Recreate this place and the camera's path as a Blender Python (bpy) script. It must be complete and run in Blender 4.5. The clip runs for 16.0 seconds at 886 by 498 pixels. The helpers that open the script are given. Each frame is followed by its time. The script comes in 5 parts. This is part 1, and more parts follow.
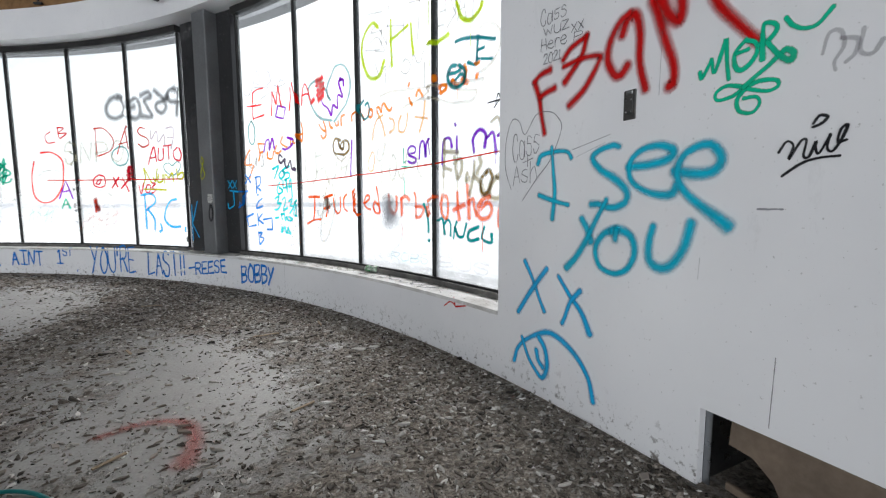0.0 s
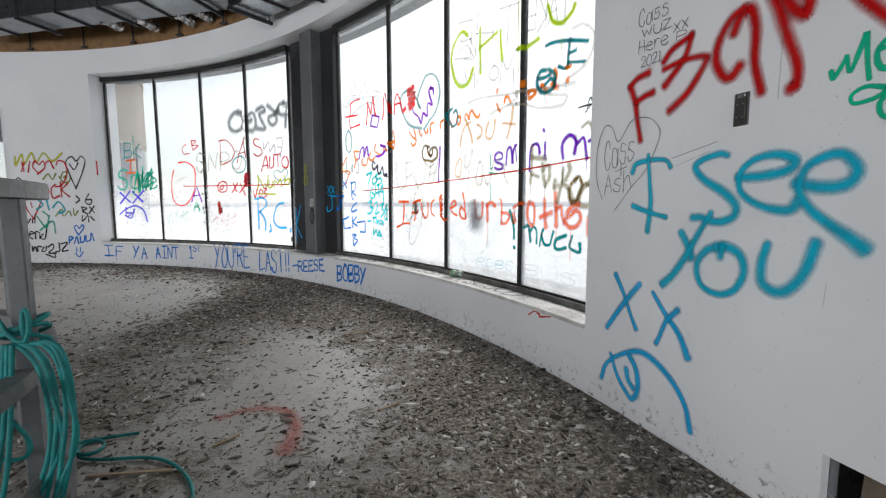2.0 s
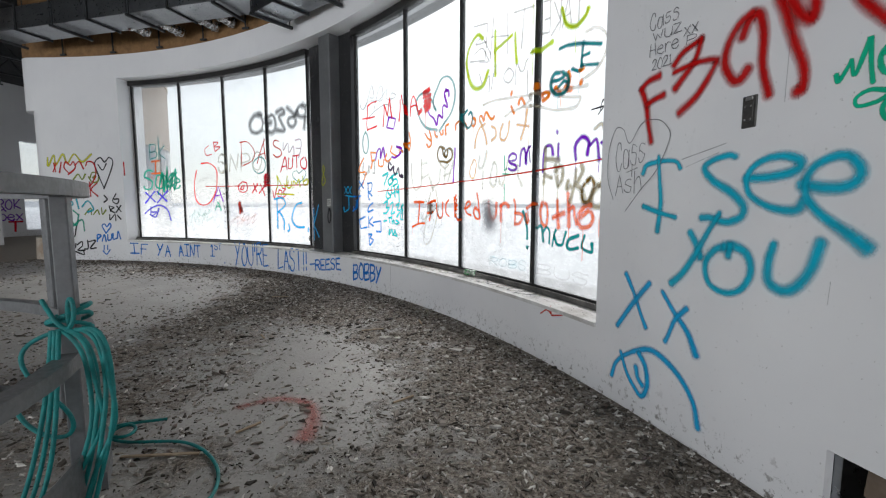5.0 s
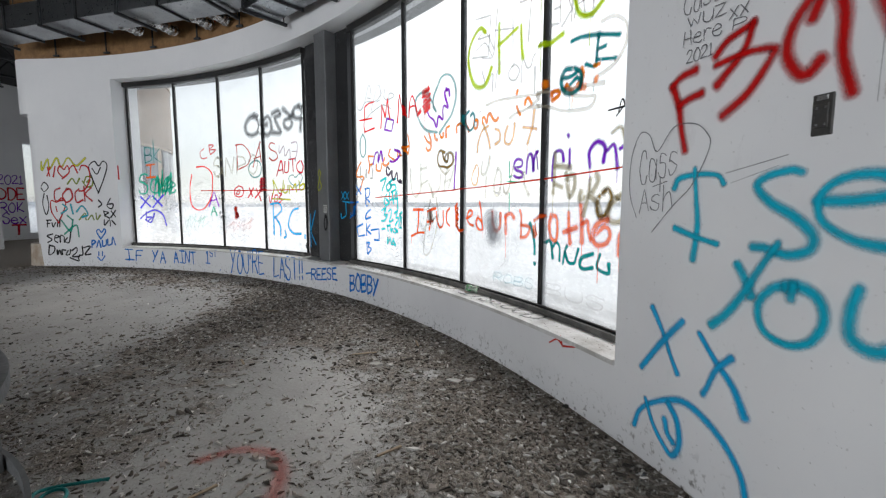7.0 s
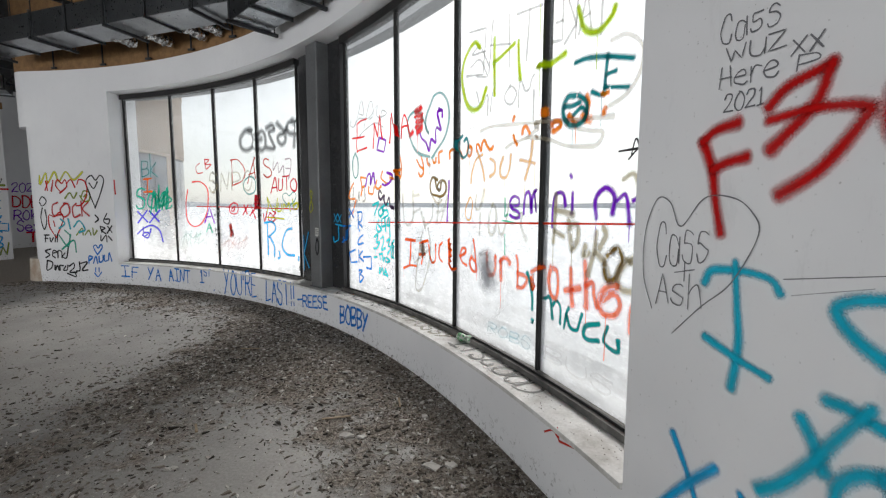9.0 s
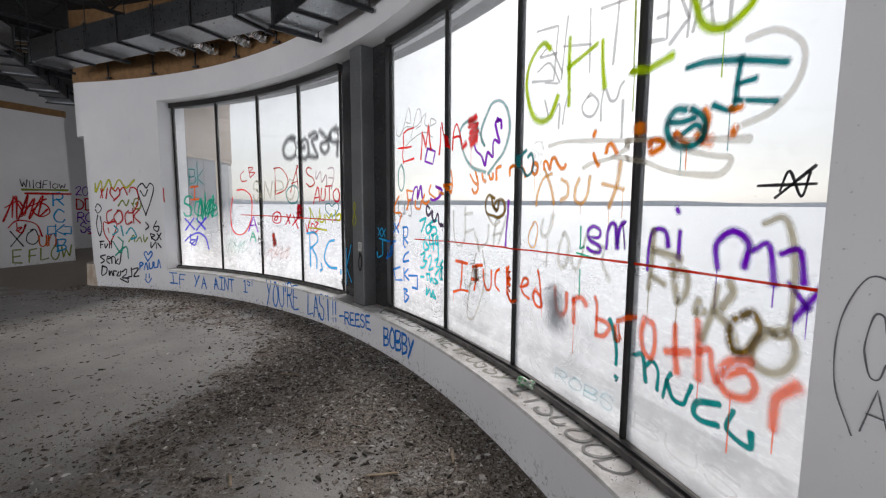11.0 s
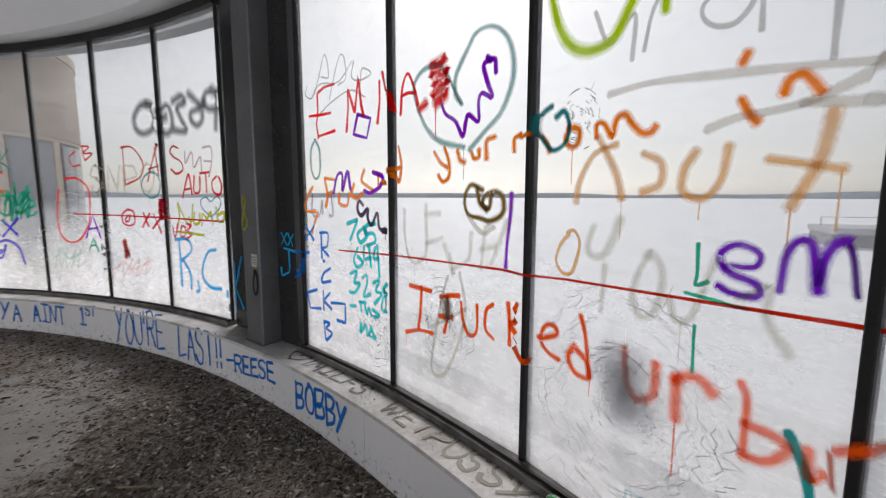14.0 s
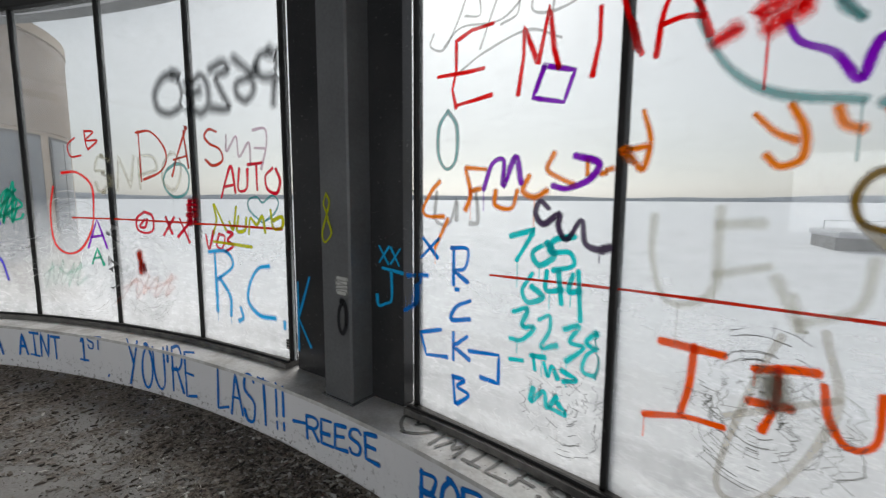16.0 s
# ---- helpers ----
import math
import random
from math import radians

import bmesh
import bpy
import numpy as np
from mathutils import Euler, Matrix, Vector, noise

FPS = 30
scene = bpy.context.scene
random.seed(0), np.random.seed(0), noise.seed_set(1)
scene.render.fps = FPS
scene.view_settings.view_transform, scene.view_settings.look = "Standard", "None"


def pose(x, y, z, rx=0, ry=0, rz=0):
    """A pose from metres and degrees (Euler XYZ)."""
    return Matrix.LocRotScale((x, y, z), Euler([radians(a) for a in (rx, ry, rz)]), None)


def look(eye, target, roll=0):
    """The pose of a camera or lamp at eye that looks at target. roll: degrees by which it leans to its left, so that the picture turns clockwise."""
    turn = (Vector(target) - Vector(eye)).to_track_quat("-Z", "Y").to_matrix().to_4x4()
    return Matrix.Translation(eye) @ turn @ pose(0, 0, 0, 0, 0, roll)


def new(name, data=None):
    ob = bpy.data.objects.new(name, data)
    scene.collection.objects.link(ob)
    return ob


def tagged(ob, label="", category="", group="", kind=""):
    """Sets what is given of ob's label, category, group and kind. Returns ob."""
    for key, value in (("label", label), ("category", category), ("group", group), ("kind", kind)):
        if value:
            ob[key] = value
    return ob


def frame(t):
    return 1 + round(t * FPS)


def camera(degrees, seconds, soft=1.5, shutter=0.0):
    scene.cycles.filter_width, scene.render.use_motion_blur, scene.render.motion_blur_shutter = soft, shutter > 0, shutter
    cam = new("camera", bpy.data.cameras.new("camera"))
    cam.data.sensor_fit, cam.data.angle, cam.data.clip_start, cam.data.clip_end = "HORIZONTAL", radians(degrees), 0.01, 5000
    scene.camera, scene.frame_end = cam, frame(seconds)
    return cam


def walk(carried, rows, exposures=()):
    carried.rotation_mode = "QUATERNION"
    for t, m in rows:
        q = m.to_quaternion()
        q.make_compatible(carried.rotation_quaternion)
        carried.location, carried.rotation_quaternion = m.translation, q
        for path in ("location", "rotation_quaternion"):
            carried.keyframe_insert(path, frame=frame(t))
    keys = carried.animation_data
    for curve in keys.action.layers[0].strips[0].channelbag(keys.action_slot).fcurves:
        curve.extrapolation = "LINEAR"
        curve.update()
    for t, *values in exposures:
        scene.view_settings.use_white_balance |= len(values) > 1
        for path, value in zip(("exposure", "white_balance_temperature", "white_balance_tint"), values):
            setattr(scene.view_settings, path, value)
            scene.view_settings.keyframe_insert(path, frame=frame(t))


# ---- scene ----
cam = camera(91.6, 16.0, soft=1.2, shutter=0.25)
PATH = [
    (0, (-0.144, -0.225, 1.077), (-0.105, 1.764, 0.875), -0.2),
    (0.5, (-0.066, -0.191, 1.092), (-0.127, 1.798, 0.889), -0.2),
    (1, (-0.08, -0.208, 1.096), (-0.158, 1.781, 0.896), -0.1),
    (1.5, (-0.127, -0.254, 1.133), (-0.342, 1.724, 0.932), -0.1),
    (2, (-0.14, -0.237, 1.133), (-0.493, 1.721, 0.932), -0.1),
    (2.5, (-0.158, -0.259, 1.133), (-0.571, 1.687, 0.932), -0.0),
    (3, (-0.189, -0.321, 1.127), (-0.683, 1.607, 0.927), -0.0),
    (3.5, (-0.182, -0.321, 1.121), (-0.672, 1.608, 0.924), 0.1),
    (4, (-0.162, -0.322, 1.125), (-0.577, 1.625, 0.927), -0.0),
    (6.5, (-0.086, -0.126, 1.126), (-0.527, 1.815, 0.932), 0.2),
    (7, (-0.122, 0.079, 1.225), (-0.579, 2.016, 1.025), 0.0),
    (7.5, (-0.161, 0.147, 1.312), (-0.683, 2.067, 1.112), 0.1),
    (8, (-0.114, 0.263, 1.324), (-0.711, 2.162, 1.125), 0.0),
    (8.5, (-0.024, 0.501, 1.411), (-0.6, 2.406, 1.214), 0.2),
    (9, (-0.011, 0.635, 1.532), (-0.546, 2.552, 1.334), 0.2),
    (9.5, (-0.09, 0.783, 1.576), (-0.659, 2.689, 1.374), 0.1),
    (10, (-0.201, 0.896, 1.706), (-0.826, 2.786, 1.51), 0.2),
    (12.5, (-0.434, 1.434, 1.738), (-1.174, 3.277, 1.501), 0.1),
    (13, (-0.603, 1.758, 1.707), (-1.184, 3.657, 1.469), 0.1),
    (13.5, (-0.777, 2.089, 1.739), (-1.256, 4.015, 1.492), -0.1),
    (14, (-1.026, 2.303, 1.742), (-1.315, 4.267, 1.499), 0.1),
    (14.5, (-1.285, 2.525, 1.74), (-1.343, 4.509, 1.497), 0.0),
    (15, (-1.546, 2.833, 1.759), (-1.662, 4.816, 1.524), 0.1),
    (15.5, (-1.873, 3.038, 1.729), (-2.035, 5.018, 1.499), 0.2),
    (16, (-2.257, 3.234, 1.718), (-2.504, 5.205, 1.486), 0.3),
]
walk(cam, [(t, look(eye, target, roll)) for t, eye, target, roll in PATH],
     exposures=((0.0, 0.62, 6400, 10), (1.0, 0.55, 6450, 10), (3.5, 0.32, 6500, 10), (6.5, 0.36, 6450, 10), (9.0, 0.37, 6650, 10), (10.0, 0.25, 6600, 12), (12.5, 0.06, 6700, 15), (14.0, -0.13, 6700, 15), (16.0, -0.2, 6600, 10)))

# ---------------------------------------------------------------- world, sun, exposure
world = bpy.data.worlds.new("overcast")
scene.world = world
world.use_nodes = True
wn, wl = world.node_tree.nodes, world.node_tree.links
sky = wn.new("ShaderNodeTexSky")
sky.sky_type = "NISHITA"
sky.sun_disc = False
sky.sun_elevation = radians(38)
sky.sun_rotation = radians(-5)
sky.dust_density = 1.0
hue = wn.new("ShaderNodeHueSaturation")
hue.inputs["Saturation"].default_value = 0.22
wl.new(sky.outputs[0], hue.inputs["Color"])
# an overcast sky is brighter overhead than at the horizon
up = wn.new("ShaderNodeTexCoord")
height = wn.new("ShaderNodeSeparateXYZ")
wl.new(up.outputs["Generated"], height.inputs[0])
dome = wn.new("ShaderNodeMapRange")
dome.inputs["From Min"].default_value, dome.inputs["From Max"].default_value = 0.0, 1.0
dome.inputs["To Min"].default_value, dome.inputs["To Max"].default_value = 0.72, 1.75
wl.new(height.outputs[2], dome.inputs["Value"])
cloudy = wn.new("ShaderNodeVectorMath")
cloudy.operation = "SCALE"
wl.new(hue.outputs[0], cloudy.inputs[0])
wl.new(dome.outputs[0], cloudy.inputs["Scale"])
wl.new(cloudy.outputs[0], wn["Background"].inputs[0])
wn["Background"].inputs[1].default_value = 0.125
sun = new("sun", bpy.data.lights.new("sun", "SUN"))
sun.data.energy, sun.data.angle, sun.data.color = 1.55, radians(25), (1.0, 0.98, 0.95)
sun.matrix_world = look((0, 0, 0), (0.07, -0.785, -0.62))

# ---------------------------------------------------------------- plan
CX, CY = -8.05, -2.95            # centre of the round room
RW, RG, RO = 9.88, 10.185, 10.45  # wall face, glass, outer face
SILL, HEAD, TOP, ROOF = 0.41, 3.64, 4.08, 5.45
BAY1 = (-1.45, 5.3, 11.73, 18.2, 24.75)
BAY2 = (31.4, 38.1, 44.45, 51.0, 57.15)


def polar(th, r, z):
    a = radians(th)
    return Vector((CX + r * math.sin(a), CY + r * math.cos(a), z))


# daylight standing in the openings of the round room's unseen side
for th, power in ((112, 50), (150, 240), (188, 600), (226, 170)):
    lamp = new("window_daylight", bpy.data.lights.new("window_daylight", "AREA"))
    lamp.data.shape, lamp.data.size, lamp.data.size_y, lamp.data.energy = "RECTANGLE", 5.2, 2.95, power
    lamp.data.color = (0.93, 0.965, 1.0)
    lamp.matrix_world = look(polar(th, RW - 0.05, 2.0), (CX, CY, 1.6))

# ---------------------------------------------------------------- materials
def nodes_of(name):
    m = bpy.data.materials.new(name)
    m.use_nodes = True
    nt = m.node_tree
    return m, nt, nt.nodes["Principled BSDF"], nt.nodes["Material Output"]


def noise_of(nt, scale, detail=4.0, rough=0.6, coord="Object", stretch=None):
    tc = nt.nodes.new("ShaderNodeTexCoord")
    src = tc.outputs[coord]
    if stretch:
        mp = nt.nodes.new("ShaderNodeMapping")
        mp.inputs["Scale"].default_value = stretch
        nt.links.new(src, mp.inputs[0])
        src = mp.outputs[0]
    n = nt.nodes.new("ShaderNodeTexNoise")
    n.inputs["Scale"].default_value, n.inputs["Detail"].default_value, n.inputs["Roughness"].default_value = scale, detail, rough
    nt.links.new(src, n.inputs["Vector"])
    return n.outputs["Fac"]


def ramp_of(nt, src, *stops):
    r = nt.nodes.new("ShaderNodeValToRGB")
    while len(r.color_ramp.elements) < len(stops):
        r.color_ramp.elements.new(0.5)
    for e, (p, c) in zip(r.color_ramp.elements, stops):
        e.position = p
        e.color = (*c, 1) if isinstance(c, tuple) else (c, c, c, 1)
    nt.links.new(src, r.inputs[0])
    return r.outputs[0]


def mix_of(nt, fac, a, b, mode="MIX"):
    m = nt.nodes.new("ShaderNodeMix")
    m.data_type, m.blend_type = "RGBA", mode
    for sock, v in ((m.inputs[0], fac), (m.inputs[6], a), (m.inputs[7], b)):
        if isinstance(v, bpy.types.NodeSocket):
            nt.links.new(v, sock)
        else:
            sock.default_value = (*v, 1) if isinstance(v, tuple) else v
    return m.outputs[2]


def maths(nt, op, a, b=0.0, clamp=False):
    m = nt.nodes.new("ShaderNodeMath")
    m.operation, m.use_clamp = op, clamp
    for sock, v in ((m.inputs[0], a), (m.inputs[1], b)):
        if isinstance(v, bpy.types.NodeSocket):
            nt.links.new(v, sock)
        else:
            sock.default_value = v
    return m.outputs[0]


def bump_of(nt, bsdf, height, strength, dist=0.01):
    b = nt.nodes.new("ShaderNodeBump")
    b.inputs["Strength"].default_value, b.inputs["Distance"].default_value = strength, dist
    nt.links.new(height, b.inputs["Height"])
    nt.links.new(b.outputs[0], bsdf.inputs["Normal"])


def worn(name, base, dark, rough=0.6, metal=0.0, big=0.7, small=30.0, bump=0.15, lo=0.35, hi=0.7, rand=0.0):
    """A surface of one base colour with broad stains and a fine grain."""
    m, nt, b, _ = nodes_of(name)
    stain = ramp_of(nt, noise_of(nt, big, 6, 0.65), (lo, 0.0), (hi, 1.0))
    fine = noise_of(nt, small, 3, 0.6)
    col = mix_of(nt, stain, dark, base)
    col = mix_of(nt, 0.35, col, ramp_of(nt, fine, (0.3, 0.55), (0.7, 1.0)), "MULTIPLY")
    if rand:
        info = nt.nodes.new("ShaderNodeObjectInfo")
        col = mix_of(nt, rand, col, ramp_of(nt, info.outputs["Random"], (0.0, 0.5), (1.0, 1.0)), "MULTIPLY")
    nt.links.new(col, b.inputs["Base Color"])
    nt.links.new(ramp_of(nt, fine, (0.2, min(rough + 0.1, 1)), (0.8, max(rough - 0.12, 0.05))), b.inputs["Roughness"])
    b.inputs["Metallic"].default_value = metal
    bump_of(nt, b, fine, bump, 0.004)
    return m


def drywall_material():
    m, nt, b, _ = nodes_of("painted_drywall")
    broad = ramp_of(nt, noise_of(nt, 0.55, 5, 0.6), (0.3, (0.70, 0.70, 0.715)), (0.7, (0.80, 0.80, 0.805)))
    scuff = ramp_of(nt, noise_of(nt, 5.0, 8, 0.75, stretch=(1, 1, 0.35)), (0.60, 0.0), (0.78, 0.45))
    fleck = ramp_of(nt, noise_of(nt, 70.0, 2, 0.5), (0.70, 0.0), (0.76, 0.7))
    col = mix_of(nt, scuff, broad, (0.50, 0.50, 0.50))
    # splashes of floor dirt thrown up along the foot of the wall
    geo = nt.nodes.new("ShaderNodeNewGeometry")
    sep = nt.nodes.new("ShaderNodeSeparateXYZ")
    nt.links.new(geo.outputs["Position"], sep.inputs[0])
    low = ramp_of(nt, sep.outputs[2], (0.0, 1.0), (0.22, 0.0))
    splash = maths(nt, "MULTIPLY", low, ramp_of(nt, noise_of(nt, 26.0, 6, 0.7), (0.56, 0.0), (0.64, 1.0)))
    col = mix_of(nt, splash, col, (0.12, 0.105, 0.09))
    col = mix_of(nt, fleck, col, (0.42, 0.41, 0.40))
    nt.links.new(col, b.inputs["Base Color"])
    b.inputs["Roughness"].default_value = 0.55
    bump_of(nt, b, noise_of(nt, 160.0, 3, 0.6), 0.12, 0.002)
    return m


def floor_material():
    m, nt, b, _ = nodes_of("dirty_concrete")
    slab = ramp_of(nt, noise_of(nt, 1.1, 7, 0.65), (0.3, (0.26, 0.25, 0.236)), (0.7, (0.44, 0.43, 0.41)))
    grit = ramp_of(nt, noise_of(nt, 55.0, 5, 0.7), (0.35, 0.0), (0.66, 1.0))
    slab = mix_of(nt, 0.4, slab, mix_of(nt, grit, (0.35, 0.33, 0.31), (1.0, 1.0, 1.0)), "MULTIPLY")
    attr = nt.nodes.new("ShaderNodeAttribute")
    attr.attribute_name = "litter"
    cover = maths(nt, "ADD", attr.outputs["Fac"], maths(nt, "MULTIPLY", maths(nt, "SUBTRACT", noise_of(nt, 2.7, 9, 0.72), 0.5), 1.9))
    cover = ramp_of(nt, cover, (0.42, 0.0), (0.66, 1.0))
    dirt = ramp_of(nt, noise_of(nt, 38.0, 6, 0.75), (0.36, (0.07, 0.056, 0.045)), (0.52, (0.28, 0.24, 0.20)), (0.68, (0.54, 0.50, 0.44)))
    nt.links.new(mix_of(nt, cover, slab, dirt), b.inputs["Base Color"])
    nt.links.new(ramp_of(nt, cover, (0.0, 0.55), (1.0, 0.9)), b.inputs["Roughness"])
    hgt = maths(nt, "MULTIPLY", noise_of(nt, 45.0, 6, 0.75), maths(nt, "ADD", cover, 0.12))
    bump_of(nt, b, hgt, 0.9, 0.02)
    return m


def chip_material(name, a, bcol, c):
    m, nt, b, _ = nodes_of(name)
    geo = nt.nodes.new("ShaderNodeNewGeometry")
    nt.links.new(ramp_of(nt, geo.outputs["Random Per Island"], (0.0, a), (0.7, bcol), (1.0, c)), b.inputs["Base Color"])
    b.inputs["Roughness"].default_value = 0.85
    return m


def glass_material():
    m, nt, b, out = nodes_of("dusty_glass")
    clear = nt.nodes.new("ShaderNodeBsdfTransparent")
    clear.inputs[0].default_value = (0.93, 0.95, 0.95, 1)
    shine = nt.nodes.new("ShaderNodeBsdfGlossy")
    shine.inputs["Roughness"].default_value = 0.02
    lw = nt.nodes.new("ShaderNodeLayerWeight")
    lw.inputs[0].default_value = 0.5
    gloss = maths(nt, "ADD", maths(nt, "MULTIPLY", maths(nt, "POWER", lw.outputs["Facing"], 5.0), 0.8), 0.03)
    pane = nt.nodes.new("ShaderNodeMixShader")
    nt.links.new(gloss, pane.inputs[0])
    nt.links.new(clear.outputs[0], pane.inputs[1])
    nt.links.new(shine.outputs[0], pane.inputs[2])
    haze = nt.nodes.new("ShaderNodeBsdfTranslucent")
    haze.inputs[0].default_value = (0.9, 0.91, 0.92, 1)
    skin = nt.nodes.new("ShaderNodeBsdfDiffuse")
    skin.inputs[0].default_value = (0.75, 0.76, 0.77, 1)
    both = nt.nodes.new("ShaderNodeMixShader")
    both.inputs[0].default_value = 0.15
    nt.links.new(haze.outputs[0], both.inputs[1])
    nt.links.new(skin.outputs[0], both.inputs[2])
    # frosted film and scratches, heavier in clouds
    cloud = ramp_of(nt, noise_of(nt, 0.9, 6, 0.7), (0.30, 0.25), (0.62, 0.72))
    streak = ramp_of(nt, noise_of(nt, 9.0, 6, 0.75, stretch=(1.0, 1.0, 3.0)), (0.50, 0.0), (0.72, 0.3))
    geo = nt.nodes.new("ShaderNodeNewGeometry")
    sep = nt.nodes.new("ShaderNodeSeparateXYZ")
    nt.links.new(geo.outputs["Position"], sep.inputs[0])
    band = ramp_of(nt, maths(nt, "DIVIDE", sep.outputs[2], 4.0), (0.12, 1.0), (0.30, 0.55), (0.42, 0.12), (0.9, 0.22))
    film = maths(nt, "MULTIPLY", band, maths(nt, "ADD", cloud, streak), True)
    fin = nt.nodes.new("ShaderNodeMixShader")
    nt.links.new(film, fin.inputs[0])
    nt.links.new(pane.outputs[0], fin.inputs[1])
    nt.links.new(both.outputs[0], fin.inputs[2])
    nt.links.new(fin.outputs[0], out.inputs[0])
    return m


PAINTS = {}


def paint(colour, soft, on_glass, body_of=1.0):
    """Spray paint or ink: opaque along the middle of a stroke, misting out to its edge."""
    grey = sum(colour) / 3
    colour = tuple(max(0.0, grey + (v - grey) * 1.3) for v in colour)
    key = (colour, soft, on_glass, body_of)
    if key in PAINTS:
        return PAINTS[key]
    m, nt, b, out = nodes_of("spray_paint")
    uv = nt.nodes.new("ShaderNodeUVMap")
    ln = nt.nodes.new("ShaderNodeVectorMath")
    ln.operation = "LENGTH"
    nt.links.new(uv.outputs[0], ln.inputs[0])
    grain = noise_of(nt, 260.0, 2, 0.5)
    edge = maths(nt, "ADD", ln.outputs["Value"], maths(nt, "MULTIPLY", maths(nt, "SUBTRACT", grain, 0.5), 0.7))
    cover = ramp_of(nt, edge, (soft, 1.0), (1.0, 0.0))
    dens = ramp_of(nt, noise_of(nt, 7.0, 4, 0.6), (0.28, (0.9 if on_glass else 0.85) * body_of), (0.55, body_of))
    cover = maths(nt, "MULTIPLY", cover, dens)
    tone = mix_of(nt, ramp_of(nt, noise_of(nt, 12.0, 3, 0.6), (0.3, 0.0), (0.7, 1.0)), tuple(0.8 * v for v in colour), colour)
    nt.links.new(tone, b.inputs["Base Color"])
    b.inputs["Roughness"].default_value = 0.5
    b.inputs["Specular IOR Level"].default_value = 0.25
    body = b.outputs[0]
    if on_glass:
        tr = nt.nodes.new("ShaderNodeBsdfTranslucent")
        nt.links.new(tone, tr.inputs[0])
        mx = nt.nodes.new("ShaderNodeMixShader")
        mx.inputs[0].default_value = 0.65
        nt.links.new(body, mx.inputs[1])
        nt.links.new(tr.outputs[0], mx.inputs[2])
        body = mx.outputs[0]
    clear = nt.nodes.new("ShaderNodeBsdfTransparent")
    fin = nt.nodes.new("ShaderNodeMixShader")
    nt.links.new(cover, fin.inputs[0])
    nt.links.new(clear.outputs[0], fin.inputs[1])
    nt.links.new(body, fin.inputs[2])
    nt.links.new(fin.outputs[0], out.inputs[0])
    PAINTS[key] = m
    return m


DRYWALL = drywall_material()
FLOOR = floor_material()
GLASS = glass_material()
SILL_M = worn("sill_paint", (0.72, 0.715, 0.70), (0.42, 0.40, 0.37), 0.6, big=3.0, small=60.0, lo=0.32, hi=0.55)
TRACK = worn("dusty_track", (0.20, 0.19, 0.175), (0.06, 0.058, 0.055), 0.75, 0.0, big=6.0, small=70.0)
FRAME = worn("dark_anodised_frame", (0.018, 0.018, 0.019), (0.032, 0.031, 0.03), 0.5, 0.0, big=3.0, small=80.0)
FRAME.node_tree.nodes["Principled BSDF"].inputs["Specular IOR Level"].default_value = 0.15
SPANDREL = worn("dark_spandrel", (0.026, 0.027, 0.029), (0.036, 0.036, 0.037), 0.22, 0.0, big=2.0, small=40.0, bump=0.03)
STEEL = worn("grey_steel_paint", (0.15, 0.155, 0.16), (0.11, 0.113, 0.116), 0.45, 0.0, big=2.5, small=50.0)
RAIL = worn("grey_rail_paint", (0.19, 0.195, 0.203), (0.13, 0.132, 0.135), 0.45, 0.0, big=6.0, small=50.0)
GALV = worn("galvanised_sheet", (0.36, 0.375, 0.39), (0.25, 0.262, 0.275), 0.33, 1.0, big=2.2, small=25.0, bump=0.08)
FOIL = worn("crumpled_foil", (0.75, 0.75, 0.76), (0.5, 0.5, 0.5), 0.25, 1.0, big=9.0, small=22.0, bump=1.0)
BLACKSTEEL = worn("dark_joist_steel", (0.05, 0.055, 0.06), (0.03, 0.03, 0.032), 0.6, 0.4, big=2.0, small=40.0)
DECK = worn("black_roof_deck", (0.03, 0.03, 0.032), (0.016, 0.016, 0.017), 0.85, 0.0, big=0.8, small=14.0)
OSB = worn("strand_board", (0.30, 0.165, 0.065), (0.19, 0.10, 0.04), 0.75, 0.0, big=9.0, small=45.0, bump=0.4)
BOARD = worn("brown_board", (0.20, 0.15, 0.108), (0.12, 0.09, 0.066), 0.8, 0.0, big=4.0, small=30.0)
TIMBER = worn("pale_timber", (0.42, 0.33, 0.23), (0.30, 0.22, 0.14), 0.75, 0.0, big=5.0, small=40.0)
PLASTER = worn("broken_plaster", (0.62, 0.60, 0.56), (0.42, 0.40, 0.37), 0.9, 0.0, big=12.0, small=70.0, bump=0.5)
ROPE = worn("teal_rope", (0.004, 0.30, 0.29), (0.003, 0.17, 0.17), 0.55, 0.0, big=20.0, small=260.0, bump=0.8)
TOWER = worn("beige_render", (0.46, 0.37, 0.28), (0.38, 0.30, 0.23), 0.85, 0.0, big=0.4, small=5.0)
TOWERGLASS = worn("blue_grey_window", (0.10, 0.13, 0.17), (0.07, 0.09, 0.12), 0.15, 0.0, big=0.5, small=4.0)
ICE = worn("pale_frozen_lake", (0.92, 0.93, 0.95), (0.84, 0.86, 0.89), 0.6, 0.0, big=0.012, small=0.3)
# pale blue-grey in place of dark woods: air haze painted into the shore
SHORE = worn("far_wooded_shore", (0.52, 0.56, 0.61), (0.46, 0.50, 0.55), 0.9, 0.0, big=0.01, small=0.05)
PIERM = worn("grey_pier_concrete", (0.30, 0.30, 0.30), (0.2, 0.2, 0.2), 0.9, 0.0, big=0.3, small=2.0)
TERRACE = worn("snowy_terrace", (0.84, 0.845, 0.85), (0.66, 0.66, 0.66), 0.8, 0.0, big=0.5, small=9.0)
